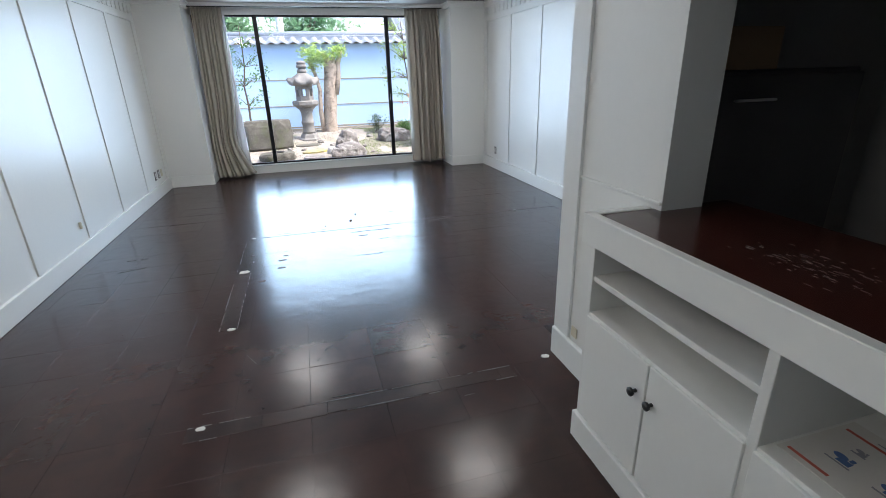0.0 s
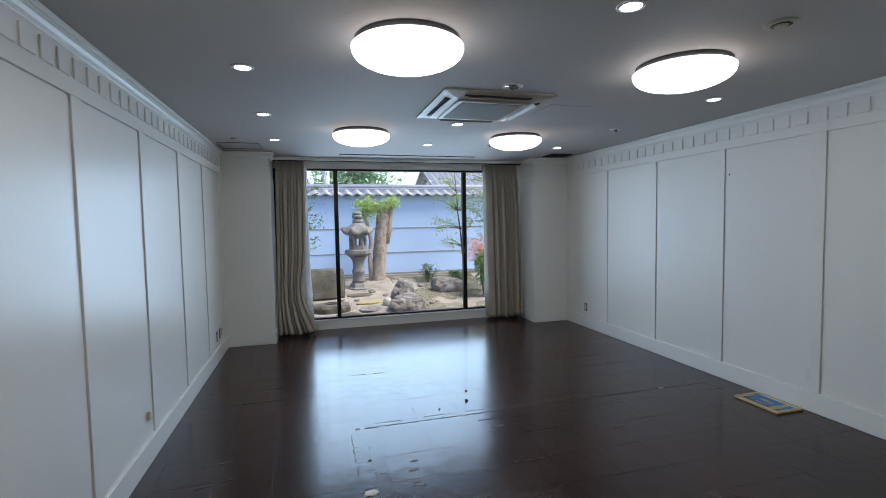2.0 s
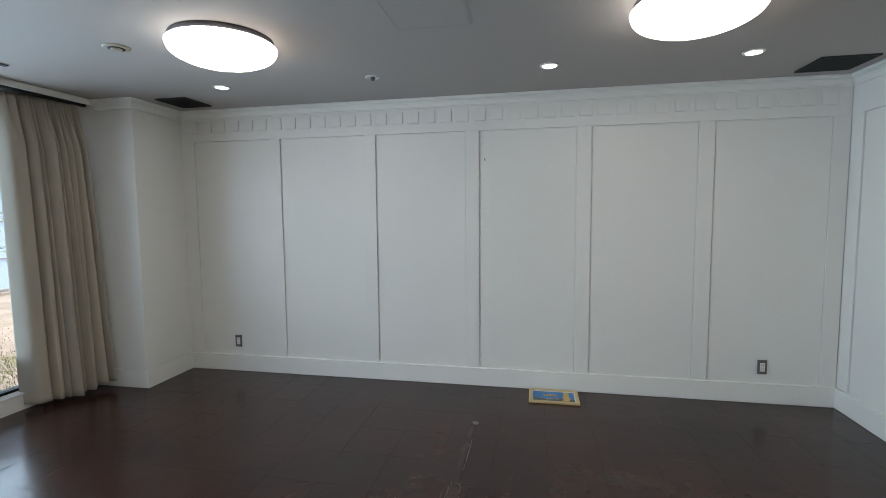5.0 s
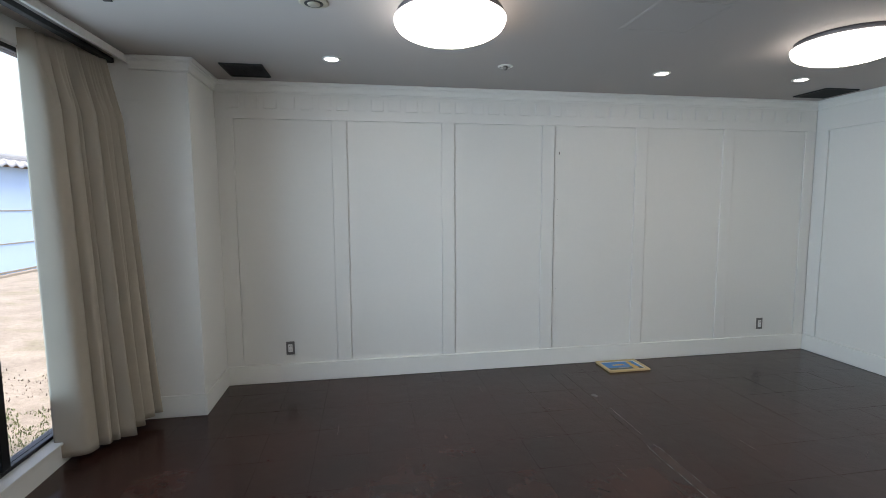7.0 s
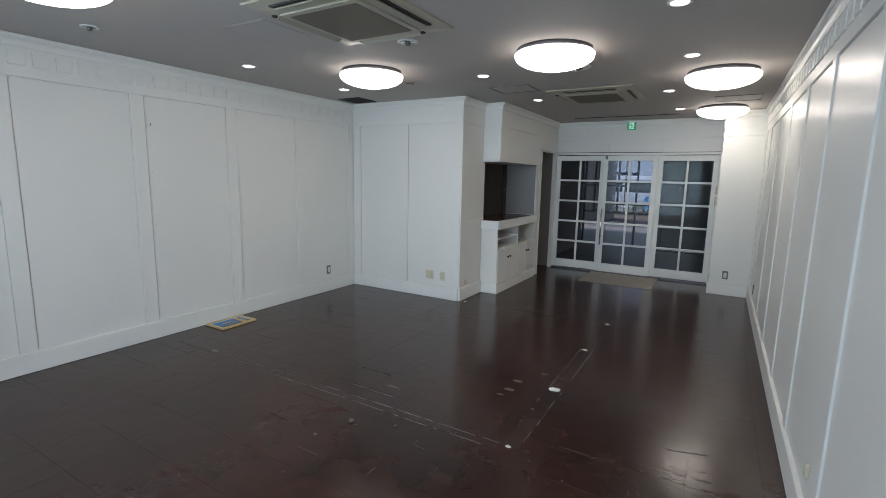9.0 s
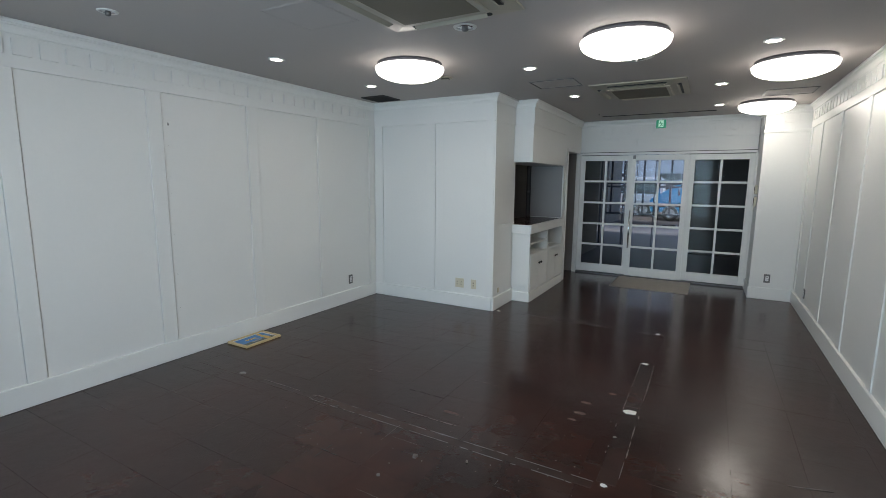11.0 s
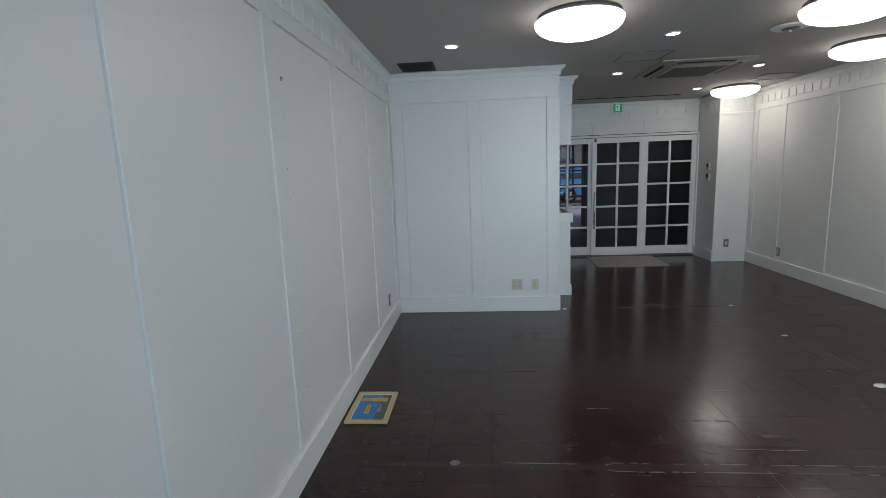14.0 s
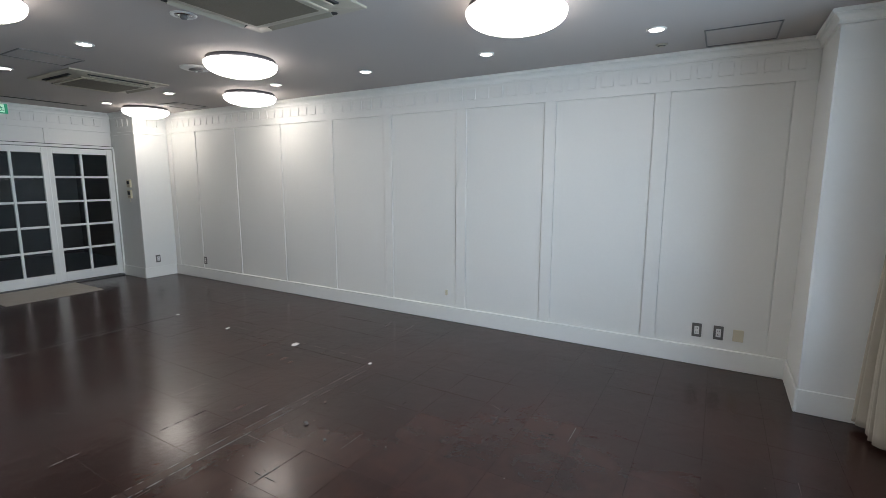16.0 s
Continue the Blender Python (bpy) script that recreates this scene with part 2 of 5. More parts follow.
TIMBER = mat("weathered_timber", (0.12, 0.09, 0.07), 0.8, var=0.25, bump=0.4)
ASPHALT = mat("asphalt", (0.026, 0.028, 0.033), 0.85, var=0.2, scale=3, bump=0.5, grain=120)
PORCH = mat("porch_tile", (0.10, 0.11, 0.13), 0.75, var=0.15, scale=3, bump=0.1)
# Dark base colours: the porch's shade is put into its walls and soffit.
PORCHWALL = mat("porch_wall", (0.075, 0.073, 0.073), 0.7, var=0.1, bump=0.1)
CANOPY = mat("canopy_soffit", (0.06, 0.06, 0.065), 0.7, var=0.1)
FACADE = mat("pale_facade", (0.66, 0.68, 0.7), 0.8, var=0.08, bump=0.1)
FACADE3 = mat("blue_grey_facade", (0.36, 0.42, 0.5), 0.8, var=0.1, bump=0.1)
FACADE2 = mat("tan_facade", (0.2, 0.18, 0.16), 0.8, var=0.1, bump=0.1)
DARKPANE = mat("dark_window_pane", (0.03, 0.035, 0.045), 0.1, var=0.2, bump=0.0, rvar=0.03)
VANPAINT = mat("white_vehicle_paint", (0.72, 0.74, 0.78), 0.25, var=0.03, bump=0.0, coat=0.5)
BLUEPAINT = mat("blue_vehicle_paint", (0.05, 0.3, 0.6), 0.25, var=0.05, bump=0.0, coat=0.5)
RUBBER = mat("tyre_rubber", (0.02, 0.02, 0.02), 0.8, var=0.2)
STEELBLUE = mat("blue_grey_frame", (0.025, 0.035, 0.06), 0.45, 0.2, var=0.1, bump=0.0)
JAMBSHADE = mat("jamb_shade_grey", (0.3, 0.295, 0.29), 0.5, var=0.06, bump=0.03)
# Kitchen dimness is partly put into this grey wall colour.
KITWALL = mat("shade_toned_kitchen_wall", (0.3, 0.29, 0.28), 0.7, var=0.1, bump=0.05)
STEEL = mat("dull_steel", (0.16, 0.16, 0.165), 0.4, 0.8, var=0.1, bump=0.03)
CARD = mat("cardboard", (0.3, 0.2, 0.12), 0.85, var=0.1, bump=0.1)
PAPER = mat("printed_paper", (0.68, 0.66, 0.62), 0.6, var=0.05, bump=0.03)
INKRED = mat("red_print", (0.5, 0.1, 0.07), 0.6, var=0.1, bump=0.0)
INKBLUE = mat("blue_print", (0.08, 0.16, 0.34), 0.6, var=0.25, scale=20, bump=0.0)
INKGREY = mat("grey_print", (0.3, 0.3, 0.33), 0.6, var=0.2, bump=0.0)
PINE = mat("pale_wood_frame", (0.56, 0.42, 0.22), 0.5, var=0.12, scale=12, bump=0.1)
PICSEA = mat("picture_blue", (0.03, 0.2, 0.48), 0.45, var=0.3, scale=9, bump=0.0)
PICGOLD = mat("picture_gold", (0.6, 0.38, 0.1), 0.45, var=0.3, scale=14, bump=0.0)
PICDARK = mat("picture_dark", (0.08, 0.1, 0.08), 0.5, var=0.4, scale=16, bump=0.0)
PICYEL = mat("picture_yellow", (0.75, 0.55, 0.08), 0.45, var=0.1, bump=0.0)

ASPHALT.node_tree.nodes["Principled BSDF"].inputs["Specular IOR Level"].default_value = 0.15


def see_through(m, share):
    """Thin leaves let some light through."""
    n, l = m.node_tree.nodes, m.node_tree.links
    b, o = n["Principled BSDF"], n["Material Output"]
    tr, mx = n.new("ShaderNodeBsdfTranslucent"), n.new("ShaderNodeMixShader")
    l.new(b.inputs["Base Color"].links[0].from_socket, tr.inputs["Color"])
    mx.inputs["Fac"].default_value = share
    l.new(b.outputs[0], mx.inputs[1])
    l.new(tr.outputs[0], mx.inputs[2])
    l.new(mx.outputs[0], o.inputs["Surface"])


for m_ in (WHITE, TRIM):
    m_.node_tree.nodes["Principled BSDF"].inputs["Specular IOR Level"].default_value = 0.33

for m_ in (LEAFY, LEAF, LEAFB, LEAFP, LEAFR):
    see_through(m_, 0.5)

# ---- building helpers ----


def box(bm, x0, x1, y0, y1, z0, z1, bev=0.0, seg=1):
    vs = [bm.verts.new((x, y, z)) for z in (z0, z1) for y in (y0, y1) for x in (x0, x1)]
    fs = [bm.faces.new([vs[i] for i in q]) for q in ((0, 2, 3, 1), (4, 5, 7, 6), (0, 1, 5, 4), (2, 6, 7, 3), (0, 4, 6, 2), (1, 3, 7, 5))]
    if bev:
        es = list({e for f in fs for e in f.edges})
        bmesh.ops.bevel(bm, geom=es, offset=bev, segments=seg, profile=0.6, affect="EDGES")
    return bm


def B(*a, **k):
    return box(bmesh.new(), *a, **k)


def lathe(bm, prof, seg=24, cx=0.0, cy=0.0, twist=0.0, sx=1.0, sy=1.0, cap=True):
    rings = []
    for r, z in prof:
        rings.append([bm.verts.new((cx + sx * r * math.cos(2 * math.pi * i / seg + twist), cy + sy * r * math.sin(2 * math.pi * i / seg + twist), z)) for i in range(seg)])
    for a, b in zip(rings, rings[1:]):
        for i in range(seg):
            bm.faces.new((a[i], a[(i + 1) % seg], b[(i + 1) % seg], b[i]))
    if cap:
        bm.faces.new(list(reversed(rings[0])))
        bm.faces.new(rings[-1])
    return bm


def tube(bm, pts, radii, seg=8):
    """A tapered limb along points."""
    rings = []
    for i, p in enumerate(pts):
        p = Vector(p)
        d = (Vector(pts[min(i + 1, len(pts) - 1)]) - Vector(pts[max(i - 1, 0)])).normalized()
        u = d.orthogonal().normalized()
        if i and rings:
            u = (u0 - d * u0.dot(d)).normalized()
        u0 = u
        v = d.cross(u)
        rings.append([bm.verts.new(p + radii[i] * (u * math.cos(2 * math.pi * k / seg) + v * math.sin(2 * math.pi * k / seg))) for k in range(seg)])
    for a, b in zip(rings, rings[1:]):
        for i in range(seg):
            bm.faces.new((a[i], a[(i + 1) % seg], b[(i + 1) % seg], b[i]))
    bm.faces.new(list(reversed(rings[0])))
    bm.faces.new(rings[-1])
    return bm


def mesh_of(name, bm, material, smooth=False):
    bmesh.ops.recalc_face_normals(bm, faces=bm.faces)
    me = bpy.data.meshes.new(name)
    bm.to_mesh(me)
    bm.free()
    me.materials.append(material)
    if smooth:
        me.shade_smooth()
    return me


def part(name, bm, material, parent, label="", smooth=False):
    ob = new(name, mesh_of(name, bm, material, smooth))
    ob.parent = parent
    if label:
        tagged(ob, label)
    return ob


def thing(name, loc, label, category, group="", kind=""):
    """An Empty at the base of a thing, which parents its parts."""
    ob = new(name)
    ob.location = loc
    ob.empty_display_size = 0.1
    return tagged(ob, label, category, group, kind)


def struct(name, bm, material, label, category="wall", smooth=False):
    return tagged(new(name, mesh_of(name, bm, material, smooth)), label, category, "", "structure")


def copies(parent, me, name, places):
    """Alike pieces on one mesh."""
    for m in places:
        ob = new(name, me)
        ob.parent = parent
        ob.matrix_basis = m

# ---- the room: floor, walls, ceiling ----
XL, XR = -2.09, 2.99        # faces of the wall backings
YW, YD = 8.54, -1.15          # window plane, glazed entrance plane
ZC = 2.58                     # ceiling
ZR, ZB = 2.28, 0.165          # underside of the top rail, top of the skirting

floor = struct("floor", B(-2.3, 3.2, -1.3, 8.6, -0.12, -0.006), JOINT, "dark brown lacquered board floor, scuffed and patched", "floor")
ceiling = struct("ceiling", B(-2.3, 3.2, -1.3, 8.75, ZC, ZC + 0.15), CEIL, "plain off-white ceiling, its paint greyed for weak light", "ceiling")


def along(axis, at, side, a0, a1, z0, z1, d0, d1, bev=0.0):
    """A board on a wall: axis is the wall's run, at its face, side the way into the room; d0 to d1 stand off the face."""
    p, q = sorted((at + side * d0, at + side * d1))
    if axis == "y":
        return B(p, q, a0, a1, z0, z1, bev=bev)
    return B(a0, a1, p, q, z0, z1, bev=bev)


CROWN = ((0, -0.088), (0.024, -0.088), (0.027, -0.084), (0.027, -0.078), (0.021, -0.075), (0.024, -0.058), (0.034, -0.040), (0.046, -0.032), (0.046, -0.027), (0.058, -0.027), (0.064, -0.022), (0.064, -0.006), (0.060, 0.0), (0, 0))


def crown(axis, at, side, a0, a1, m0=0, m1=0):
    """A stepped moulding under the ceiling; m0 and m1 mitre its ends, 1 round an outer corner, -1 into an inner one."""
    bm = bmesh.new()
    ends = []
    for a, m in ((a0, -m0), (a1, m1)):
        ring = []
        for d, z in CROWN:
            p, q = at + side * d, a + m * d
            ring.append(bm.verts.new((p, q, ZC + z) if axis == "y" else (q, p, ZC + z)))
        ends.append(ring)
    n = len(CROWN)
    for i in range(n):
        bm.faces.new((ends[0][i], ends[0][(i + 1) % n], ends[1][(i + 1) % n], ends[1][i]))
    bm.faces.new(list(reversed(ends[0])))
    bm.faces.new(ends[1])
    return bm


TOOTH = mesh_of("tooth", B(-0.052, 0.052, 0, 0.0105, -0.052, 0.052, bev=0.0015), WHITE)


def teeth(parent, axis, at, side, a0, a1, off=0.0175, pitch=0.1485):
    out = []
    n = int((a1 - a0 - 0.06) / pitch)
    start = (a0 + a1) / 2 - (n - 1) * pitch / 2
    for i in range(n):
        a = start + i * pitch
        f = at + side * off
        if axis == "y":
            out.append(pose(f, a, 2.416, 0, 0, -90 if side > 0 else 90))
        else:
            out.append(pose(a, f, 2.416, 0, 0, 0 if side > 0 else 180))
    copies(parent, TOOTH, "tooth", out)


def panelled(parent, axis, at, side, a0, a1, stiles, base=True, frieze=True, toothed=True, top=ZR, bottom=ZB, ends=None):
    """Panelling on a wall face: recessed panels between proud stiles, a frieze with teeth, crown and skirting."""
    prev = None
    for s0, s1 in stiles:
        part("stile", along(axis, at, side, s0, s1, bottom, top, 0, 0.0165, 0.002), WHITE, parent)
        if prev is not None:
            part("panel", along(axis, at, side, prev + 0.0025, s0 - 0.007, bottom, top - 0.007, 0, 0.0065, 0.001), WHITE, parent)
        prev = s1
    if frieze:
        part("frieze_board", along(axis, at, side, a0, a1, top, ZC - 0.085, 0, 0.0175, 0.002), WHITE, parent)
        if toothed:
            teeth(parent, axis, at, side, a0, a1)
    if ends:
        part("crown_moulding", crown(axis, at, side, *ends), TRIM, parent)
    if base:
        part("skirting", along(axis, at, side, a0, a1, 0, bottom, 0, 0.03, 0.004), TRIM, parent)


# wall on the garden's right hand, with six tall panels
wall_right = struct("wall_right", B(XR, XR + 0.15, 2.0, 8.6, 0, ZC), WHITE, "white gloss panelled wall with a toothed frieze")
panelled(wall_right, "y", XR, -1, 2.02, 7.8, [(2.0075, 2.125), (2.95, 3.07), (3.895, 4.015), (4.84, 4.96), (5.79, 5.905), (6.74, 6.865), (7.665, 7.8)], ends=(1.99, 7.812, -1, -1))

part("frieze_board", B(XR - 0.0165, XR, 2.0085, 2.0198, ZR, ZC - 0.085), WHITE, wall_right)

# long wall opposite, with eight panels
wall_left = struct("wall_left", B(XL - 0.15, XL, -0.5, 8.6, 0, ZC), WHITE, "long white gloss panelled wall with a toothed frieze")
panelled(wall_left, "y", XL, 1, -0.49, 7.8, [(-0.49, -0.38), (0.14, 0.26), (1.08, 1.2), (2.03, 2.15), (2.96, 3.08), (3.87, 3.98), (4.82, 4.94), (5.77, 5.88), (6.72, 6.84), (7.665, 7.8)], ends=(-0.512, 7.812, -1, -1))

# recess wall beside the counter
wall_recess = struct("wall_recess", B(1.4, 3.2, 1.88, 1.99, 0, ZC), WHITE, "white gloss panelled end wall beside the counter")
panelled(wall_recess, "x", 1.99, 1, 1.215, 2.972, [(1.215, 1.33), (2.02, 2.15), (2.84, 2.972)], toothed=False, ends=(1.215, XR, 1, -1))

# column between the recess and the counter opening
column = struct("wall_column", B(1.215, 1.4, 1.318, 1.99, 0, ZC), WHITE, "white painted column between recess and counter")
panelled(column, "y", 1.215, -1, 1.318, 2.003, [(1.86, 2.003)], frieze=False)
part("frieze_board", B(1.202, 1.215, 1.386, 2.003, ZR, ZC - 0.085), WHITE, column)
part("crown_moulding", crown("y", 1.215, -1, 1.375, 1.99, -1, 1), TRIM, column)
part("dado_moulding", B(1.205, 1.2148, 1.318, 1.86, 1.036, 1.05, bev=0.003), TRIM, column)

# pillars beside the window
for nm, x0, x1, inner, s in (("wall_pillar_right", 2.405, XR, 2.405, -1), ("wall_pillar_left", XL, -1.483, -1.483, 1)):
    p = struct(nm, B(x0, x1, 7.812, 8.6, 0, ZC), WHITE, "white painted pillar beside the garden window")
    f0, f1 = (x0 - 0.01, XR - 0.012) if s < 0 else (XL + 0.012, x1 + 0.01)
    part("facing_board", B(f0, f1, 7.8, 7.812, ZB, ZR, bev=0.0015), WHITE, p)
    part("frieze_board", B(f0 + 0.004, f1 - 0.004, 7.804, 7.812, ZR, ZC - 0.085), WHITE, p)
    part("facing_board", B(*sorted((inner, inner + s * 0.01)), 7.812, 8.45, ZB, ZR, bev=0.0015), WHITE, p)
    part("skirting", B(f0 - (0.01 if s < 0 else 0), f1 + (0.01 if s > 0 else 0), 7.786, 7.8, 0, ZB, bev=0.004), TRIM, p)
    part("crown_moulding", crown("y", inner, s, 7.812, 8.17, 1, 0), TRIM, p)
    part("skirting", B(*sorted((inner, inner + s * 0.02)), 7.8, 8.4, 0, ZB, bev=0.004), TRIM, p)
    part("crown_moulding", crown("x", 7.812, -1, x0, x1, 1 if s < 0 else -1, -1 if s < 0 else 1), TRIM, p)

# window wall: head, curtain pelmet, sill
wall_window = struct("wall_window", B(-1.483, 2.405, 8.47, 8.62, 2.45, ZC), WHITE, "white head above the wide garden window")
part("pelmet_board", B(-1.483, 2.405, 8.17, 8.19, 2.532, ZC, bev=0.002), WHITE, wall_window)
part("curtain_rail", B(-1.47, 2.39, 8.26, 8.30, 2.53, 2.56), GAP, wall_window, "dark recessed curtain rail")
part("sill_board", B(-1.483, 2.405, 8.44, 8.62, -0.02, 0.125), TRIM, wall_window)
part("sill_top", B(-1.483, 2.405, 8.425, 8.62, 0.125, 0.142, bev=0.004), TRIM, wall_window)

window = thing("window_1", (0, YW, 0), "wide black aluminium garden window with three panes", "window", kind="structure")
part("window_frame", B(-1.483, 2.405, -0.03, 0.05, 2.425, 2.455, bev=0.002), BLACKALU, window)
part("window_frame", B(-1.483, 2.405, -0.03, 0.05, 0.1425, 0.165, bev=0.002), BLACKALU, window)
part("window_frame", B(-1.482, -1.45, -0.03, 0.05, 0.165, 2.425, bev=0.002), BLACKALU, window)
part("window_frame", B(2.372, 2.404, -0.03, 0.05, 0.165, 2.425, bev=0.002), BLACKALU, window)
for x in (-0.58, 1.492):
    m = part("mullion", B(x - 0.03, x + 0.03, -0.035, 0.045, 0.165, 2.425, bev=0.003), BLACKALU, window)
    part("latch", box(B(x - 0.008, x + 0.008, -0.06, -0.035, 1.1, 1.2, bev=0.003), x - 0.04, x - 0.006, -0.07, -0.055, 1.17, 1.185, bev=0.003), BLACKALU, m)
for x0, x1 in ((-1.45, -0.61), (-0.55, 1.462), (1.522, 2.372)):
    g = part("pane", B(x0, x1, 0.0, 0.008, 0.165, 2.425), GLASS, window)
    g.visible_shadow = False

# entrance end: head wall, pillar, wall of the side doorway
wall_entrance = struct("wall_entrance", B(-1.57, 1.2, YD - 0.14, YD - 0.02, 2.06, ZC), WHITE, "white head wall above the glazed entrance doors")
panelled(wall_entrance, "x", YD - 0.02, 1, -1.57, 1.0, [(-0.76, -0.70), (0.08, 0.14)], base=False, bottom=2.07, ends=(-1.59, 0.98, -1, -1))
part("door_track", B(-1.57, 1.0, YD - 0.018, YD + 0.02, 2.06, 2.069), GAP, wall_entrance, "dark gap over the door head")
part("door_head", B(-1.57, 1.0, YD - 0.03, YD + 0.03, 2.025, 2.06, bev=0.003), TRIM, wall_entrance)

pil = struct("wall_pillar_entrance", B(XL, -1.59, YD - 0.3, -0.512, 0, ZC), WHITE, "white painted pillar beside the entrance")
part("facing_board", B(XL + 0.012, -1.58, -0.512, -0.5, ZB, 2.24, bev=0.0015), WHITE, pil)
part("facing_board", B(-1.59, -1.58, YD, -0.512, ZB, 2.24, bev=0.0015), WHITE, pil)
part("rail", B(XL + 0.012, -1.568, -0.512, -0.488, 2.24, 2.28, bev=0.004), TRIM, pil)
part("frieze_board", B(XL + 0.012, -1.578, -0.512, -0.5, 2.28, ZC - 0.085), WHITE, pil)
part("frieze_board", B(-1.59, -1.578, YD, -0.512, 2.28, ZC - 0.085), WHITE, pil)
part("skirting", B(XL + 0.025, -1.565, -0.5, -0.484, 0, ZB, bev=0.004), TRIM, pil)
part("skirting", B(-1.58, -1.565, YD + 0.02, -0.5, 0, ZB, bev=0.004), TRIM, pil)
part("crown_moulding", crown("x", -0.512, 1, XL, -1.59, -1, 1), TRIM, pil)
part("crown_moulding", crown("y", -1.59, 1, YD - 0.02, -0.512, -1, 1), TRIM, pil)
teeth(pil, "x", -0.512, 1, XL, -1.58, off=0.012)
teeth(pil, "y", -1.59, 1, YD, -0.52, off=0.012)

# side wall with the doorway to the dark kitchen
wall_side = struct("wall_side", B(0.98, 1.5, -0.30, -0.15, 0, ZC), WHITE, "white painted wall end beside the counter")
part("wall_block", B(0.98, 1.1, YD - 0.02, -0.30, 2.06, ZC), WHITE, wall_side)
# Thin grey board added over the white jamb; its colour holds the shade there.
part("jamb_shade_board", B(1.0, 1.5, -0.149, -0.14, 1.022, 1.82), JAMBSHADE, wall_side, "thin board added for the shaded jamb of counter opening")
part("door_trim", B(0.965, 0.98, -0.35, -0.29, 0, 2.1, bev=0.003), TRIM, wall_side)
part("door_trim", B(0.965, 0.98, -1.1, -0.35, 2.05, 2.1, bev=0.003), TRIM, wall_side)
part("crown_moulding", crown("y", 0.98, -1, YD - 0.02, -0.15, -1, 0), TRIM, wall_side)

# boxed head above the counter opening
head = struct("wall_counter_head", B(0.965, 1.5, -0.15, 1.375, 1.82, ZC), WHITE, "white boxed bulkhead above the counter opening")
part("frieze_board", B(0.955, 0.965, -0.15, 1.385, ZR, ZC - 0.085), WHITE, head)
part("frieze_board", B(0.965, 1.2, 1.375, 1.385, ZR, ZC - 0.085), WHITE, head)
part("crown_moulding", crown("y", 0.965, -1, -0.15, 1.375, 0, 1), TRIM, head)
part("crown_moulding", crown("x", 1.375, 1, 0.965, 1.215, 1, -1), TRIM, head)

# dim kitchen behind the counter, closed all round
kit = struct("wall_kitchen", B(3.05, 3.2, -1.3, 1.99, 0, ZC), KITWALL, "kitchen wall behind the counter, greyed for its shade")
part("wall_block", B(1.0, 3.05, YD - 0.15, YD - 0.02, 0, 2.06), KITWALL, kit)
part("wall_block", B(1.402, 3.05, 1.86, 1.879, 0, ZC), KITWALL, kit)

# ---- glazed entrance doors ----


def glazed_leaf(name, x0, x1, y, label, handle=False):
    d = thing(name, ((x0 + x1) / 2, y, 0), label, "door", kind="structure")
    w = (x1 - x0) / 2
    st, zt, zb = 0.075, 2.015, 0.03
    for a, b in ((-w, -w + st), (w - st, w)):
        part("stile", B(a, b, -0.02, 0.02, zb, zt, bev=0.003), TRIM, d)
    part("top_rail", B(-w + st, w - st, -0.02, 0.02, zt - 0.085, zt, bev=0.003), TRIM, d)
    part("bottom_rail", B(-w + st, w - st, -0.02, 0.02, zb, 0.17, bev=0.003), TRIM, d)
    gx0, gx1, gz0, gz1 = -w + st, w - st, 0.17, zt - 0.085
    bar = 0.032
    cw, ch = (gx1 - gx0 - bar) / 2, (gz1 - gz0 - 4 * bar) / 5
    part("glazing_bar", B(gx0 + cw, gx0 + cw + bar, -0.017, 0.017, gz0, gz1, bev=0.003), TRIM, d)
    for r in range(4):
        z = gz0 + (r + 1) * ch + r * bar
        for c in range(2):
            x = gx0 + c * (cw + bar)
            part("glazing_bar", B(x, x + cw, -0.016, 0.016, z, z + bar, bev=0.003), TRIM, d)
    for r in range(5):
        z = gz0 + r * (ch + bar)
        for c in range(2):
            x = gx0 + c * (cw + bar)
            bm = bmesh.new()
            e = 0.022
            o = [(x, z), (x + cw, z), (x + cw, z + ch), (x, z + ch)]
            i_ = [(x + e, z + e), (x + cw - e, z + e), (x + cw - e, z + ch - e), (x + e, z + ch - e)]
            fo = [bm.verts.new((p, 0.001, q)) for p, q in o]
            fi = [bm.verts.new((p, 0.004, q)) for p, q in i_]
            bo = [bm.verts.new((p, -0.003, q)) for p, q in o]
            bm.faces.new(fi)
            bm.faces.new(list(reversed(bo)))
            for k in range(4):
                bm.faces.new((fo[k], fo[(k + 1) % 4], fi[(k + 1) % 4], fi[k]))
                bm.faces.new((bo[k], bo[(k + 1) % 4], fo[(k + 1) % 4], fo[k]))
            g = part("pane", bm, DGLASS, d)
            g.visible_shadow = False
    if handle:
        hx = w - 0.035
        h_ = part("pull_handle", tube(bmesh.new(), [(hx, 0.07, 0.5), (hx, 0.07, 1.12)], [0.012, 0.012], 12), CHROME, d, "long chrome pull handle", True)
        for z in (0.58, 1.04):
            part("standoff", tube(bmesh.new(), [(hx, 0.018, z), (hx, 0.072, z)], [0.008, 0.008], 8), CHROME, h_, "", True)
        part("lock", lathe(bmesh.new(), [(0.016, 0.0), (0.016, 0.006), (0.01, 0.008)], 16), CHROME, d).matrix_basis = pose(hx, 0.02, 0.64, -90)
        part("pivot_cap", B(w - 0.07, w - 0.03, 0.02, 0.03, 1.95, 2.01, bev=0.003), GREYPLATE, d)
    return d


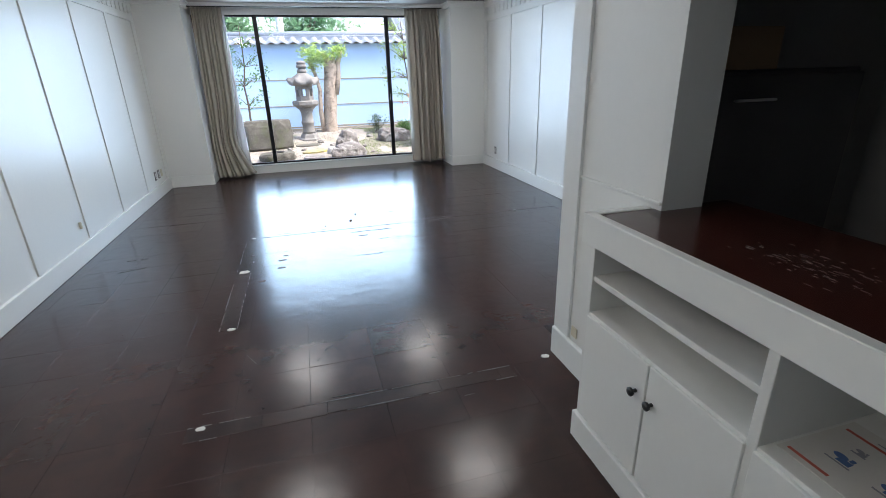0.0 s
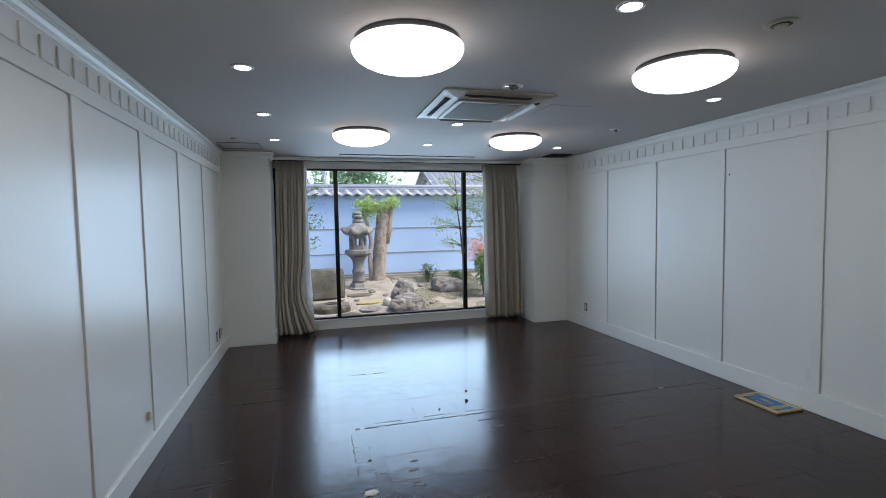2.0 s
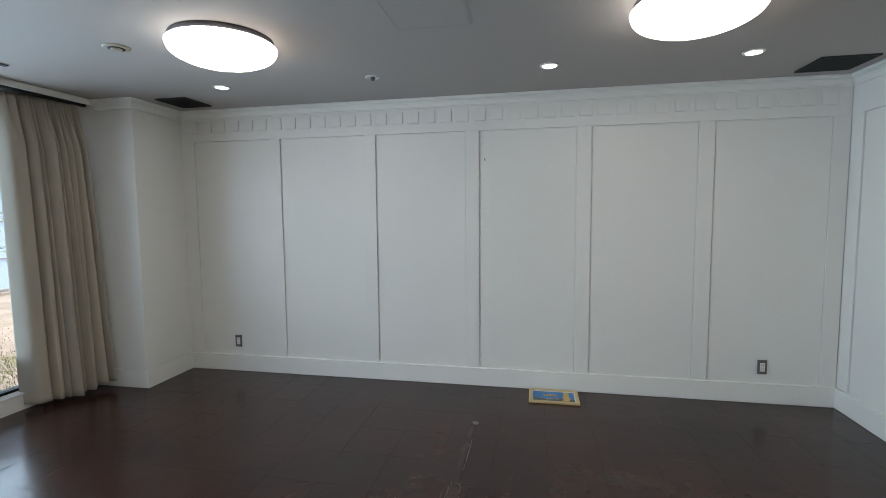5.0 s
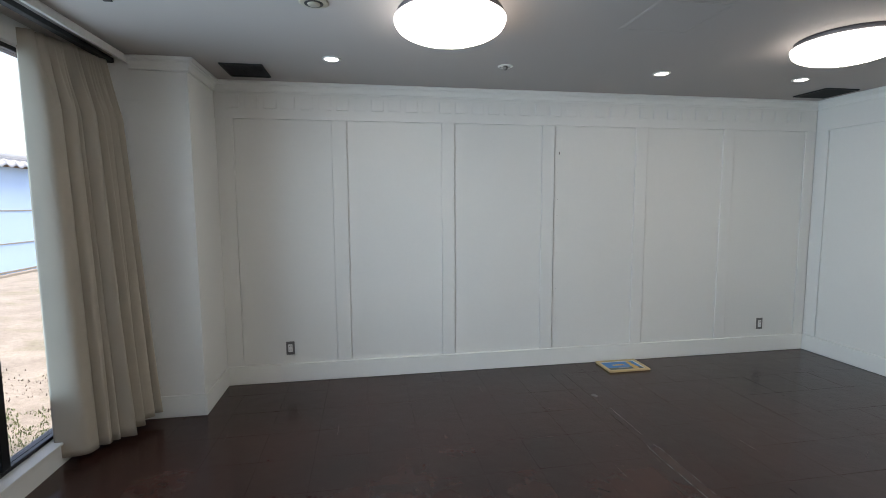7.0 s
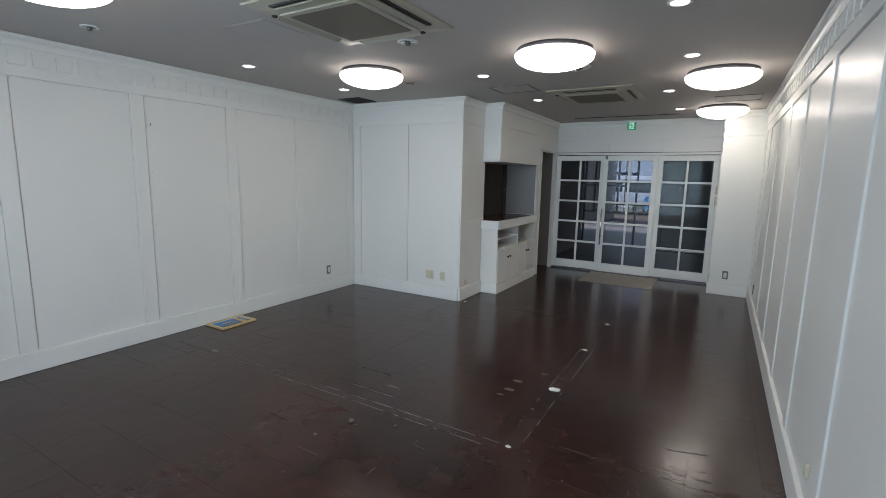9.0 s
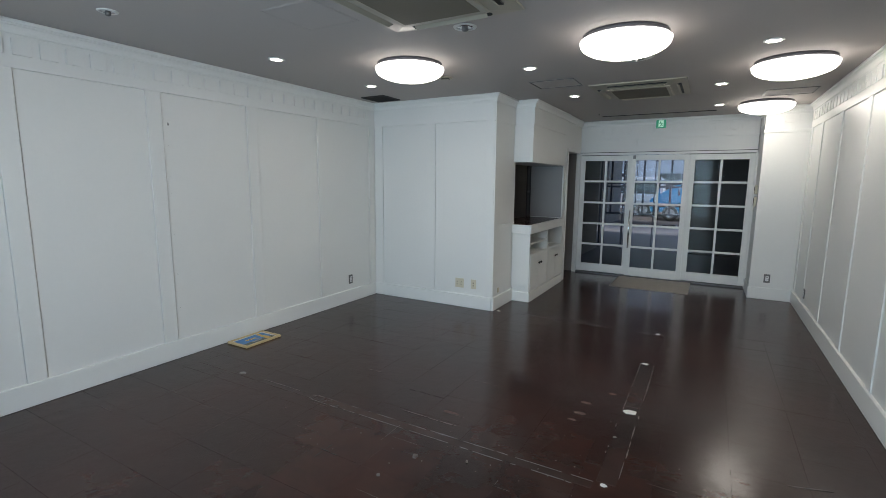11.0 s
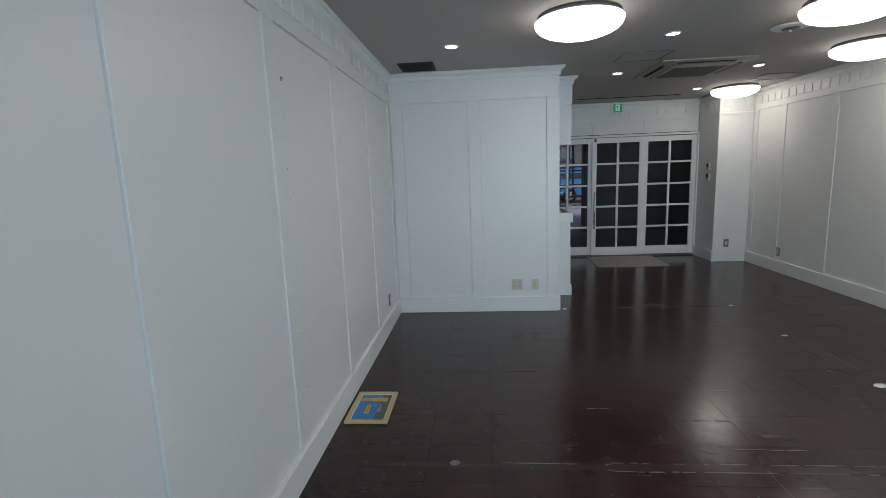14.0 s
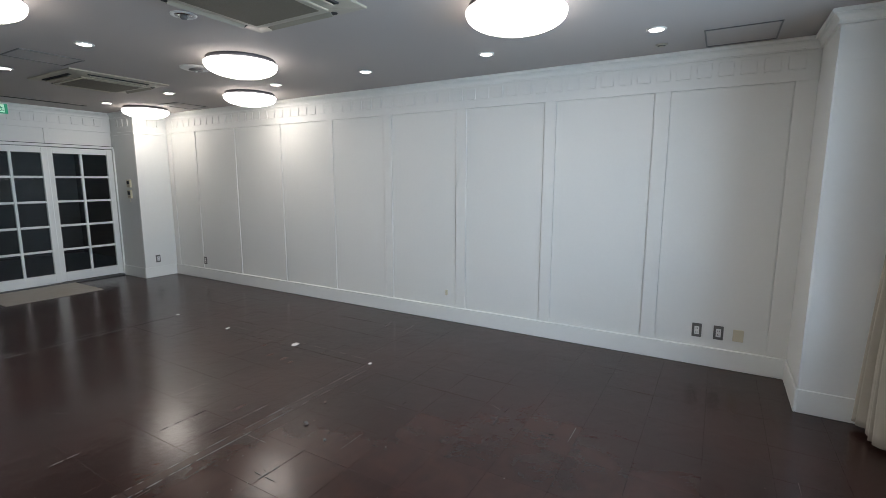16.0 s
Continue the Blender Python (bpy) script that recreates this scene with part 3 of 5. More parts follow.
glazed_leaf("door_1", 0.13, 0.965, YD - 0.02, "white glazed door leaf with ten bevelled panes")
glazed_leaf("door_2", -0.70, 0.15, YD + 0.025, "white glazed entrance door with chrome pull handle, shut", True)
glazed_leaf("door_3", -1.555, -0.70, YD - 0.02, "white glazed door leaf with ten bevelled panes")
frame_ = thing("door_frame", (0, YD, 0), "white painted frame round the entrance doors", "door frame", kind="structure")
part("jamb", B(-1.58, -1.555, -0.05, 0.03, 0, 2.03, bev=0.003), TRIM, frame_)
part("jamb", B(0.965, 1.035, -0.05, 0.05, 0, 2.06, bev=0.003), TRIM, frame_)
part("threshold", B(-1.555, 0.965, -0.06, 0.06, 0.002, 0.022, bev=0.004), STEEL, frame_, "dull steel threshold")

# ---- counter ----
counter = thing("counter_cabinet", (1.2, 0.61, 0), "white built-in counter cabinet with open shelves and doors", "cabinet")
cx = -0.24   # front face, from the base
part("plinth", B(cx - 0.012, 0.3, -0.76, 0.772, 0, 0.13, bev=0.004), TRIM, counter)
part("end_panel", B(cx + 0.005, 0.01, 0.735, 0.76, 0.13, 0.905, bev=0.002), WHITE, counter)
part("end_panel", B(cx + 0.005, 0.3, -0.76, -0.735, 0.13, 0.905, bev=0.002), WHITE, counter)
part("divider", B(cx + 0.004, 0.25, -0.015, 0.015, 0.13, 0.905, bev=0.002), WHITE, counter)
part("back_panel", B(0.25, 0.27, -0.735, 0.735, 0.13, 0.905), WHITE, counter)
part("deck", B(cx + 0.006, 0.25, -0.735, -0.015, 0.605, 0.625, bev=0.002), WHITE, counter)
part("deck", B(cx + 0.006, 0.25, 0.015, 0.735, 0.605, 0.625, bev=0.002), WHITE, counter)
part("shelf", B(cx + 0.012, 0.25, 0.015, 0.735, 0.755, 0.778, bev=0.002), WHITE, counter)
part("bottom", B(cx + 0.02, 0.25, -0.735, 0.735, 0.13, 0.15), WHITE, counter)
for y0, y1, ky in ((0.375, 0.735, 0.415), (0.012, 0.368, 0.335), (-0.368, -0.012, -0.335), (-0.735, -0.375, -0.415)):
    d = part("cabinet_door", B(cx - 0.004, cx + 0.016, y0, y1, 0.14, 0.612, bev=0.003), TRIM, counter)
    k = part("knob", lathe(bmesh.new(), [(0.007, 0), (0.006, 0.012), (0.015, 0.018), (0.016, 0.026), (0.008, 0.031)], 16), KNOB, d, "small black knob", True)
    k.matrix_basis = pose(cx - 0.004, ky, 0.485, 0, -90, 0)
part("fascia", B(cx - 0.02, cx + 0.02, -0.76, 0.79, 0.905, 1.02, bev=0.003), TRIM, counter)
part("fascia", B(cx + 0.02, 0.012, 0.752, 0.79, 0.905, 1.02, bev=0.003), TRIM, counter)
top = thing("countertop", (1.2, 0.61, 1.012), "dark red-brown laminate countertop with scuff marks", "countertop")
part("slab", B(cx + 0.02, 0.36, -0.755, 0.751, -0.03, 0.004, bev=0.002), BROWNTOP, top)
rs = random.Random(4)
bm = bmesh.new()
for i in range(110):
    a, b = rs.gauss(0.02, 0.05), rs.gauss(0.12, 0.09)
    r = rs.uniform(0.0015, 0.005)
    lathe(bm, [(r, 0.0042), (r * 0.8, 0.005)], 6, a, b, rs.random(), rs.uniform(0.3, 1.2), rs.uniform(0.5, 4.5))
part("glue_residue", bm, mat("dried_glue", (0.06, 0.035, 0.03), 0.5, var=0.4), top, "dried grey glue residue")["kind"] = "stuff"

# printed sheet lying in the open bay
sheet = thing("printed_poster", (1.15, 0.3, 0.6255), "printed poster with red bars lying in the open bay", "poster")
part("paper", B(-0.135, 0.13, -0.3, 0.285, 0, 0.0015), PAPER, sheet)
part("red_bar", B(-0.118, -0.109, 0.175, 0.272, 0.0015, 0.002), INKRED, sheet)
part("red_bar", B(0.078, 0.087, -0.05, 0.272, 0.0015, 0.002), INKRED, sheet)
for x, y, w, h in ((-0.03, 0.2, 0.05, 0.07), (-0.03, 0.1, 0.05, 0.06), (0.03, 0.2, 0.03, 0.04), (0.02, 0.09, 0.04, 0.05), (-0.07, 0.06, 0.05, 0.05), (-0.02, 0.0, 0.06, 0.06), (-0.08, -0.05, 0.05, 0.07), (0.03, -0.08, 0.05, 0.06), (-0.05, -0.15, 0.06, 0.05), (0.04, -0.2, 0.05, 0.05)):
    bm = B(x - w * 0.32, x + w * 0.05, y - h * 0.3, y + h * 0.12, 0.0015, 0.0021)
    lathe(bm, [(1, 0.0015), (1, 0.0022)], 9, x + w * 0.12, y + h * 0.14, x * 40, w * 0.2, h * 0.24)
    box(bm, x + w * 0.1, x + w * 0.36, y - h * 0.26, y - h * 0.12, 0.0015, 0.0023)
    part("print_block", bm, INKBLUE if w > 0.045 else INKGREY, sheet)
    part("print_line", B(x - w / 2, x - w / 2 + 0.005, y - h * 0.4, y + h * 0.4, 0.0015, 0.002), INKGREY, sheet)
for i in range(7):
    part("print_line", B(0.098 + 0.004 * (i % 2), 0.102 + 0.004 * (i % 2), -0.22 + i * 0.065, -0.18 + i * 0.065, 0.0015, 0.002), INKGREY, sheet)

# things in the dim kitchen
fridge = thing("kitchen_cabinet", (2.0, 1.72, 0), "dark steel kitchen cabinet with a pale handle", "cabinet")
part("body", B(-0.45, 0.5, -0.10, 0.13, 0, 1.5, bev=0.01), STEEL, fridge)
part("door", B(-0.44, 0.49, -0.125, -0.102, 0.06, 1.48, bev=0.006), STEEL, fridge)
part("handle", B(-0.25, -0.03, -0.15, -0.125, 1.37, 1.381, bev=0.004), PLASTIC, fridge, "pale horizontal handle")
carton = thing("cardboard_box", (1.85, 1.72, 1.5), "closed brown cardboard box on the cabinet", "box")
part("carton", B(-0.15, 0.15, -0.09, 0.11, 0.0, 0.17, bev=0.003), CARD, carton)
part("tape", B(-0.151, 0.151, -0.015, 0.035, 0.1675, 0.172), CREAM, carton)
pipe = thing("wall_pipe", (1.56, -0.2, 0), "vertical grey service pipe in the kitchen", "pipe")
part("pipe", tube(bmesh.new(), [(0, 0, 0), (0, 0, ZC)], [0.035, 0.035], 14), PORCHWALL, pipe, "", True)
part("bracket", lathe(bmesh.new(), [(0.042, 1.4), (0.042, 1.43)], 14), STEEL, pipe)

# ---- ceiling fixtures ----


def dome_lamp(x, y):
    t = thing("ceiling_lamp", (x, y, ZC), "lit round white dome ceiling lamp with dark rim", "ceiling lamp", "round ceiling lamps")
    part("base", lathe(bmesh.new(), [(0.272, 0.0), (0.280, -0.004), (0.280, -0.026), (0.268, -0.031)], 40), BASEDARK, t, "thin dark base plate", True)
    part("rim", lathe(bmesh.new(), [(0.262, -0.031), (0.290, -0.034), (0.298, -0.040), (0.2985, -0.052), (0.285, -0.056)], 48, cap=False), LAMPRIM, t, "frosted acrylic edge", True)
    prof = [(0.284, -0.050), (0.292, -0.056)]
    prof += [(0.294 * math.cos(a) ** 1.12, -0.057 - 0.098 * math.sin(a)) for a in [radians(7 * i) for i in range(1, 13)]]
    prof.append((0.004, -0.1555))
    part("diffuser", lathe(bmesh.new(), prof, 48), DOME, t, "glowing white diffuser", True)
    return t


lamp0 = dome_lamp(-0.43, 3.61)
for x, y in ((1.335, 3.61), (-0.42, 6.13), (1.33, 6.13), (-1.53, 2.29), (-1.53, -0.01)):
    copy_thing(lamp0, pose(x, y, ZC))


def downlight(x, y):
    t = thing("downlight", (x, y, ZC), "small lit round recessed downlight with white ring", "downlight", "recessed downlights")
    part("ring", lathe(bmesh.new(), [(0.047, -0.002), (0.05, -0.007), (0.064, -0.005), (0.066, 0.0), (0.047, 0.0)], 28, cap=False), PLASTIC, t, "", True)
    part("lens", lathe(bmesh.new(), [(0.0475, -0.001), (0.046, -0.006), (0.03, -0.009), (0.002, -0.0095)], 28), BULB, t, "glowing lens", True)
    return t


dl = downlight(2.245, 2.99)
for x, y in ((2.245, 4.265), (2.245, 6.805), (-1.325, 2.99), (-1.325, 4.24), (-1.325, 5.51), (-1.325, 6.79), (0.47, 2.98), (0.47, 5.6), (0.47, 6.85), (0.465, 1.42), (-1.03, 1.46), (-1.03, -0.02)):
    copy_thing(dl, pose(x, y, ZC))


def cassette(x0, x1, y0, y1, name_label):
    t = thing("air_conditioner", ((x0 + x1) / 2, (y0 + y1) / 2, ZC), name_label, "air conditioner", "ceiling air conditioners")
    w, h = (x1 - x0) / 2, (y1 - y0) / 2
    a, b = w - 0.16, h - 0.16
    # panel frame of four mitred rails that slope down to the grille
    for k, (ox, oy, ix, iy) in enumerate((((-w, w), (-h, -h), (-a, a), (-b, -b)), ((w, w), (-h, h), (a, a), (-b, b)), ((w, -w), (h, h), (a, -a), (b, b)), ((-w, -w), (h, -h), (-a, -a), (b, -b)))):
        bm = bmesh.new()
        o = [bm.verts.new((ox[j], oy[j], 0.0)) for j in (0, 1)]
        o2 = [bm.verts.new((ox[j], oy[j], -0.012)) for j in (0, 1)]
        i2 = [bm.verts.new((ix[j], iy[j], -0.035)) for j in (0, 1)]
        i1 = [bm.verts.new((ix[j], iy[j], 0.0)) for j in (0, 1)]
        for q in ((o[0], o[1], o2[1], o2[0]), (o2[0], o2[1], i2[1], i2[0]), (i2[0], i2[1], i1[1], i1[0])):
            bm.faces.new(q)
        part("panel_frame", bm, ACBODY, t)
    part("grille_frame", B(-a - 0.005, a + 0.005, -b - 0.005, b + 0.005, -0.046, -0.034, bev=0.005), ACBODY, t)
    part("return_grille", B(-a + 0.035, a - 0.035, -b + 0.035, b - 0.035, -0.049, -0.0465), ACGRILL, t, "fine dusty brown-grey return grille")
    for k in range(4):
        L = (a if k % 2 == 0 else b) - 0.02
        D = (b if k % 2 == 0 else a) + 0.07
        zz = -0.031
        s = part("air_slot", B(-L, L, -0.034, 0.034, -0.006, 0.004), GAP, t, "dark open air outlet")
        tilt = math.degrees(math.atan2(0.023, 0.16))
        s.matrix_basis = pose(0, 0, 0, 0, 0, 90 * k) @ pose(0, -D, -0.0205, tilt)
        v = part("louvre", B(-L + 0.02, L - 0.02, -0.022, 0.020, -0.003, 0.003, bev=0.002), ACBODY, t)
        v.matrix_basis = pose(0, 0, 0, 0, 0, 90 * k) @ pose(0, -D, -0.031, tilt + 28)
    return t


cassette(0.0, 0.9, 4.41, 5.35, "aged white ceiling cassette air conditioner with dusty grille")
cassette(-0.74, 0.18, 1.06, 1.98, "aged white ceiling cassette air conditioner near the entrance")


def hatch(x0, x1, y0, y1, bar=None):
    t = thing("ceiling_hatch", (x0, y0, ZC), "flush white ceiling access hatch with aluminium frame", "hatch", "ceiling hatches")
    w, h = x1 - x0, y1 - y0
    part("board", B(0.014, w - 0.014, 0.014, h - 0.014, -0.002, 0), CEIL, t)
    for a in ((0, w, 0, 0.010), (0, w, h - 0.010, h), (0, 0.010, 0.010, h - 0.010), (w - 0.010, w, 0.010, h - 0.010)):
        part("frame_bar", B(*a, -0.002 if bar else -0.006, 0), bar or GREYPLATE, t)
    return t


hatch(-1.98, -1.52, 7.07, 7.52)
hatch(0.23, 0.68, 2.02, 2.41)
hatch(1.0, 1.42, 4.69, 5.11, CEIL)
hatch(-1.92, -1.45, 0.45, 0.87)


def vent(x0, x1, y0, y1):
    t = thing("ceiling_vent", (x0, y0, ZC), "black slatted ceiling air grille", "vent", "black ceiling vents")
    w, h = x1 - x0, y1 - y0
    part("backing", B(0.01, w - 0.01, 0.01, h - 0.01, -0.003, 0), GAP, t)
    for a in ((0, w, 0, 0.016), (0, w, h - 0.016, h), (0, 0.016, 0.016, h - 0.016), (w - 0.016, w, 0.016, h - 0.016)):
        part("frame_bar", B(*a, -0.012, 0, bev=0.002), GAP, t)
    n = 13
    for i in range(n):
        y = 0.022 + (h - 0.044) * (i + 0.5) / n
        s = part("slat", B(0.016, w - 0.016, -0.008, 0.008, -0.001, 0.001), GAP, t)
        s.matrix_basis = pose(0, y, -0.008, 35)


vent(2.45, 2.79, 7.31, 7.61)
vent(2.45, 2.79, 2.15, 2.50)


def slot(x0, x1, y):
    t = thing("linear_diffuser", (x0, y, ZC), "long narrow dark linear air slot in ceiling", "air slot", "linear air slots")
    part("gap", B(0, x1 - x0, -0.02, 0.02, -0.009, 0), GAP, t)
    for s in (-1, 1):
        part("edge_strip", B(0, x1 - x0, *sorted((s * 0.02, s * 0.026)), -0.003, 0), ACBODY, t)


slot(-0.55, 1.44, 7.83)
slot(-1.0, 0.52, -0.52)

t = thing("ceiling_speaker", (-0.42, 2.98, ZC), "round white ceiling speaker with central grille", "speaker")
part("rim", lathe(bmesh.new(), [(0.135, 0.0), (0.135, -0.006), (0.12, -0.014), (0.065, -0.018)], 36), PLASTIC, t, "", True)
part("grille", lathe(bmesh.new(), [(0.062, -0.017), (0.06, -0.024), (0.03, -0.03), (0.003, -0.031)], 24), GREYPLATE, t, "grey perforated centre", True)
part("indicator", lathe(bmesh.new(), [(0.012, -0.03), (0.010, -0.04), (0.003, -0.042)], 12), PLASTIC, t)


def detector(x, y, r=0.06, label="round white smoke detector on the ceiling"):
    t = thing("smoke_detector", (x, y, ZC), label, "smoke detector", "ceiling detectors")
    part("base", lathe(bmesh.new(), [(r * 1.25, 0), (r * 1.25, -0.004), (r * 1.1, -0.008), (r * 0.8, -0.009)], 28), ACBODY, t, "", True)
    part("slit_ring", lathe(bmesh.new(), [(r * 0.78, -0.008), (r * 0.78, -0.010), (r * 0.5, -0.011)], 28), GAP, t, "dark ring slit", True)
    part("sensor", lathe(bmesh.new(), [(r * 0.55, -0.010), (r * 0.5, -0.015), (r * 0.3, -0.018), (0.003, -0.018)], 24), ACBODY, t, "", True)


detector(1.34, 2.97)
detector(1.31, 6.83)
detector(-1.75, 6.78, 0.035, "small white ceiling heat detector")


def sprinkler(x, y, r):
    t = thing("ceiling_spotlight", (x, y, ZC), "unlit recessed chrome downlight with clear reflector", "downlight", "unlit downlights")
    part("ring", lathe(bmesh.new(), [(r * 0.75, -0.002), (r * 0.8, -0.008), (r, -0.005), (r * 1.03, 0), (r * 0.75, 0)], 28, cap=False), PLASTIC, t, "", True)
    part("reflector", lathe(bmesh.new(), [(r * 0.74, -0.001), (r * 0.72, -0.004), (r * 0.3, -0.005), (0.003, -0.006)], 28), CHROME, t, "", True)
    part("bulb", lathe(bmesh.new(), [(r * 0.3, -0.005), (r * 0.3, -0.02), (r * 0.2, -0.028), (0.002, -0.03)], 16), GREYPLATE, t, "", True)


sprinkler(0.465, 4.265, 0.075)
sprinkler(2.24, 5.545, 0.055)
bud = thing("sprinkler_head", (0.52, -0.25, ZC), "tiny chrome ceiling sprinkler head", "sprinkler")
part("stem", lathe(bmesh.new(), [(0.016, 0), (0.016, -0.006), (0.006, -0.01), (0.006, -0.025)], 12), CHROME, bud)
part("deflector", lathe(bmesh.new(), [(0.012, -0.025), (0.012, -0.028)], 12), CHROME, bud)

# ---- curtains ----


def curtain(name, label, width_at, y_at, z0, z1, humps, nu=300, nz=48, material=None, depth=0.06, slant=0.0, lift=0.0, seed=7):
    """A gathered cloth: u runs from the wall to the leading edge. Broad rounded humps part at sharp narrow valleys;
    the header is pinched into twice as many small pleats, and the valleys lean a little on the way down."""
    rc = random.Random(seed)
    total = sum(humps)
    cuts = [0.0]
    for h in humps:
        cuts.append(cuts[-1] + h / total)
    lean = [0.0] + [rc.uniform(-0.35, 0.35) for _ in humps[:-1]] + [0.0]
    amp = [rc.uniform(0.7, 1.15) for _ in humps]
    bm = bmesh.new()
    grid = []
    for j in range(nz + 1):
        f = j / nz
        row = []
        x0, x1 = width_at(f)
        cf = [c + lean[k] * (f - 0.5) * min(humps) / total + 0.006 * math.sin(4 * f + 2 * k) * (0 < k < len(humps)) for k, c in enumerate(cuts)]
        for i in range(nu + 1):
            u = i / nu
            k = max(0, min(len(humps) - 1, sum(1 for c in cf[1:-1] if c <= u)))
            v = (u - cf[k]) / max(1e-5, cf[k + 1] - cf[k])
            v = min(1.0, max(0.0, v))
            wide = humps[k] / max(humps)
            body = 1 - abs(2 * v - 1) ** (1.7 + 1.6 * wide)
            crease = 0.16 * math.sin(3 * math.pi * v + 2.5 * k + 1.5 * f) * (0.4 + 0.6 * f) * (1 - wide)
            pleat = 1 - abs(2 * ((2 * v) % 1.0) - 1) ** 1.6
            top = max(0.0, 1 - f / 0.16)
            d = depth * amp[k] * (0.75 + 0.35 * f) * ((1 - 0.75 * top) * (body + crease) + 0.35 * top * pleat)
            z = z1 + (z0 + lift * (1 - u) - z1) * f + (0.012 * math.sin(7 * u + 1) if j == nz else 0.0)
            x = x0 + (x1 - x0) * (u - 0.09 * (cf[k + 1] - cf[k]) * math.sin(2 * math.pi * v) * (1 - top)) + slant * (f - 0.3) * (1 - u)
            row.append(bm.verts.new((x, y_at(u, f) - d + 0.5 * depth, z)))
        grid.append(row)
    for a, b in zip(grid, grid[1:]):
        for i in range(nu):
            bm.faces.new((a[i], a[i + 1], b[i + 1], b[i]))
    t = thing(name, (0, 0, 0), label, "curtain")
    c = part("cloth", bm, material or CURTAIN, t, "", True)
    s = c.modifiers.new("thickness", "SOLIDIFY")
    s.thickness = 0.003
    return t


def right_width(f):
    return 2.375 - 0.05 * (1 - f) + 0.01 * math.sin(5 * f), 1.80 + 0.02 * f


def left_width(f):
    pinch = math.exp(-((f - 0.74) / 0.13) ** 2)
    flare = max(0.0, (f - 0.8) / 0.2)
    return -1.46 + 0.03 * (1 - f), -1.03 - 0.055 * pinch - 0.03 * f + 0.165 * flare ** 1.5


curtain("curtain", "beige gathered curtain drawn to the window's side", right_width, lambda u, f: 8.25 + 0.12 * u - 0.05 * f * (1 - u), 0.03, 2.545, (1.0, 1.6, 0.7, 1.1, 0.8, 1.5, 0.7, 1.3, 3.0), depth=0.21, lift=0.03, seed=8)
curtain("curtain", "beige gathered curtain drawn aside, its hem kicked out", left_width, lambda u, f: 8.25 + 0.08 * u - 0.04 * f, 0.03, 2.545, (1.2, 0.8, 1.5, 0.7, 1.1, 0.8, 1.6, 0.9), depth=0.19, seed=12)
curtain("sheer_curtain", "narrow strip of white sheer curtain behind the drape", lambda f: (-1.44, -1.0 + 0.09 * max(0, f - 0.55)), lambda u, f: 8.43, 0.15, 2.45, (1, 1.2, 0.8, 1.1, 1), nu=60, material=SHEER, depth=0.016)

# ---- wall plates and small fittings ----


def plate(loc, face, w=0.072, h=0.118, material=None, label="", kind="socket", n=1):
    """A plate on a wall; face is the turn about z of its outward side, 0 meaning towards -y."""
    t = thing("wall_socket" if kind == "socket" else "blank_plate", loc, label, "socket" if kind == "socket" else "wall plate")
    t.rotation_euler = (0, 0, radians(face))
    part("cover", B(-w / 2, w / 2, -0.008, 0, -h / 2, h / 2, bev=0.003), material, t)
    if kind == "socket":
        for i in range(n):
            x = (i - (n - 1) / 2) * w / n
            part("insert", B(x - 0.018, x + 0.018, -0.011, -0.008, -0.035, 0.035, bev=0.002), CREAM if material is CREAM else PLASTIC, t)
            for z in (-0.017, 0.017):
                part("slot_pair", box(B(x - 0.007, x - 0.004, -0.0125, -0.011, z - 0.006, z + 0.006), x + 0.004, x + 0.007, -0.0125, -0.011, z - 0.006, z + 0.006), GAP, t)
    return t


plate((XR - 0.0065, 7.27, 0.302), 90 - 180, material=GREYPLATE, label="grey metal socket plate low on panelled wall")
plate((XR - 0.0065, 2.535, 0.297), -90, material=GREYPLATE, label="grey metal socket plate near the wall's corner")
plate((XL + 0.0065, 7.165, 0.30), 90, material=GREYPLATE, label="grey metal socket plate with yellowed insert")
plate((XL + 0.0065, 7.325, 0.30), 90, material=GREYPLATE, label="grey metal socket plate low on the long wall")
plate((XL + 0.0065, 7.465, 0.297), 90, 0.075, 0.1, material=CREAM, label="cream blank cover plate low on the wall", kind="blank")
plate((XL + 0.0065, 0.30, 0.285), 90, material=GREYPLATE, label="dark socket plate on the long panelled wall")
plate((-1.78, -0.5, 0.292), 180, material=GREYPLATE, label="grey metal socket plate on the entrance pillar")
plate((1.655, 1.9965, 0.303), 180, 0.118, 0.118, material=CREAM, label="double cream socket plate on recess wall", n=2)
plate((1.46, 1.9965, 0.303), 180, material=CREAM, label="single cream socket plate on recess wall")
plate((1.2115, 1.81, 0.225), -90, 0.05, 0.06, material=CREAM, label="small cream telephone socket on the column", kind="blank")

hook = thing("wall_hook", (XR - 0.0065, 4.79, 2.03), "tiny dark metal hook on the panelled wall", "hook")
part("screw_plate", B(-0.004, 0, -0.004, 0.004, -0.012, 0.012, bev=0.001), GREYPLATE, hook)
part("prong", tube(bmesh.new(), [(-0.003, 0, 0.006), (-0.011, 0, 0.003), (-0.011, 0, -0.006)], [0.002, 0.002, 0.002], 6), GREYPLATE, hook)
catch = thing("door_catch", (XL + 0.0065, 4.71, 0.32), "tiny cream catch on the long panelled wall", "catch")
part("catch_body", B(0, 0.02, -0.012, 0.012, -0.03, 0.03, bev=0.004), CREAM, catch)
bm = bmesh.new()
for z in (1.85, 1.6, 1.45, 1.1, 0.75, 0.45):
    lathe(bm, [(0.0022, -0.001), (0.0016, 0.001)], 8, 0, z)
for v in bm.verts:
    v.co = (XR - 0.0075 - v.co.z, 4.8 + v.co.x, v.co.y)
struct("nail_holes", bm, GAP, "small nail holes left in the panelling", "marks")

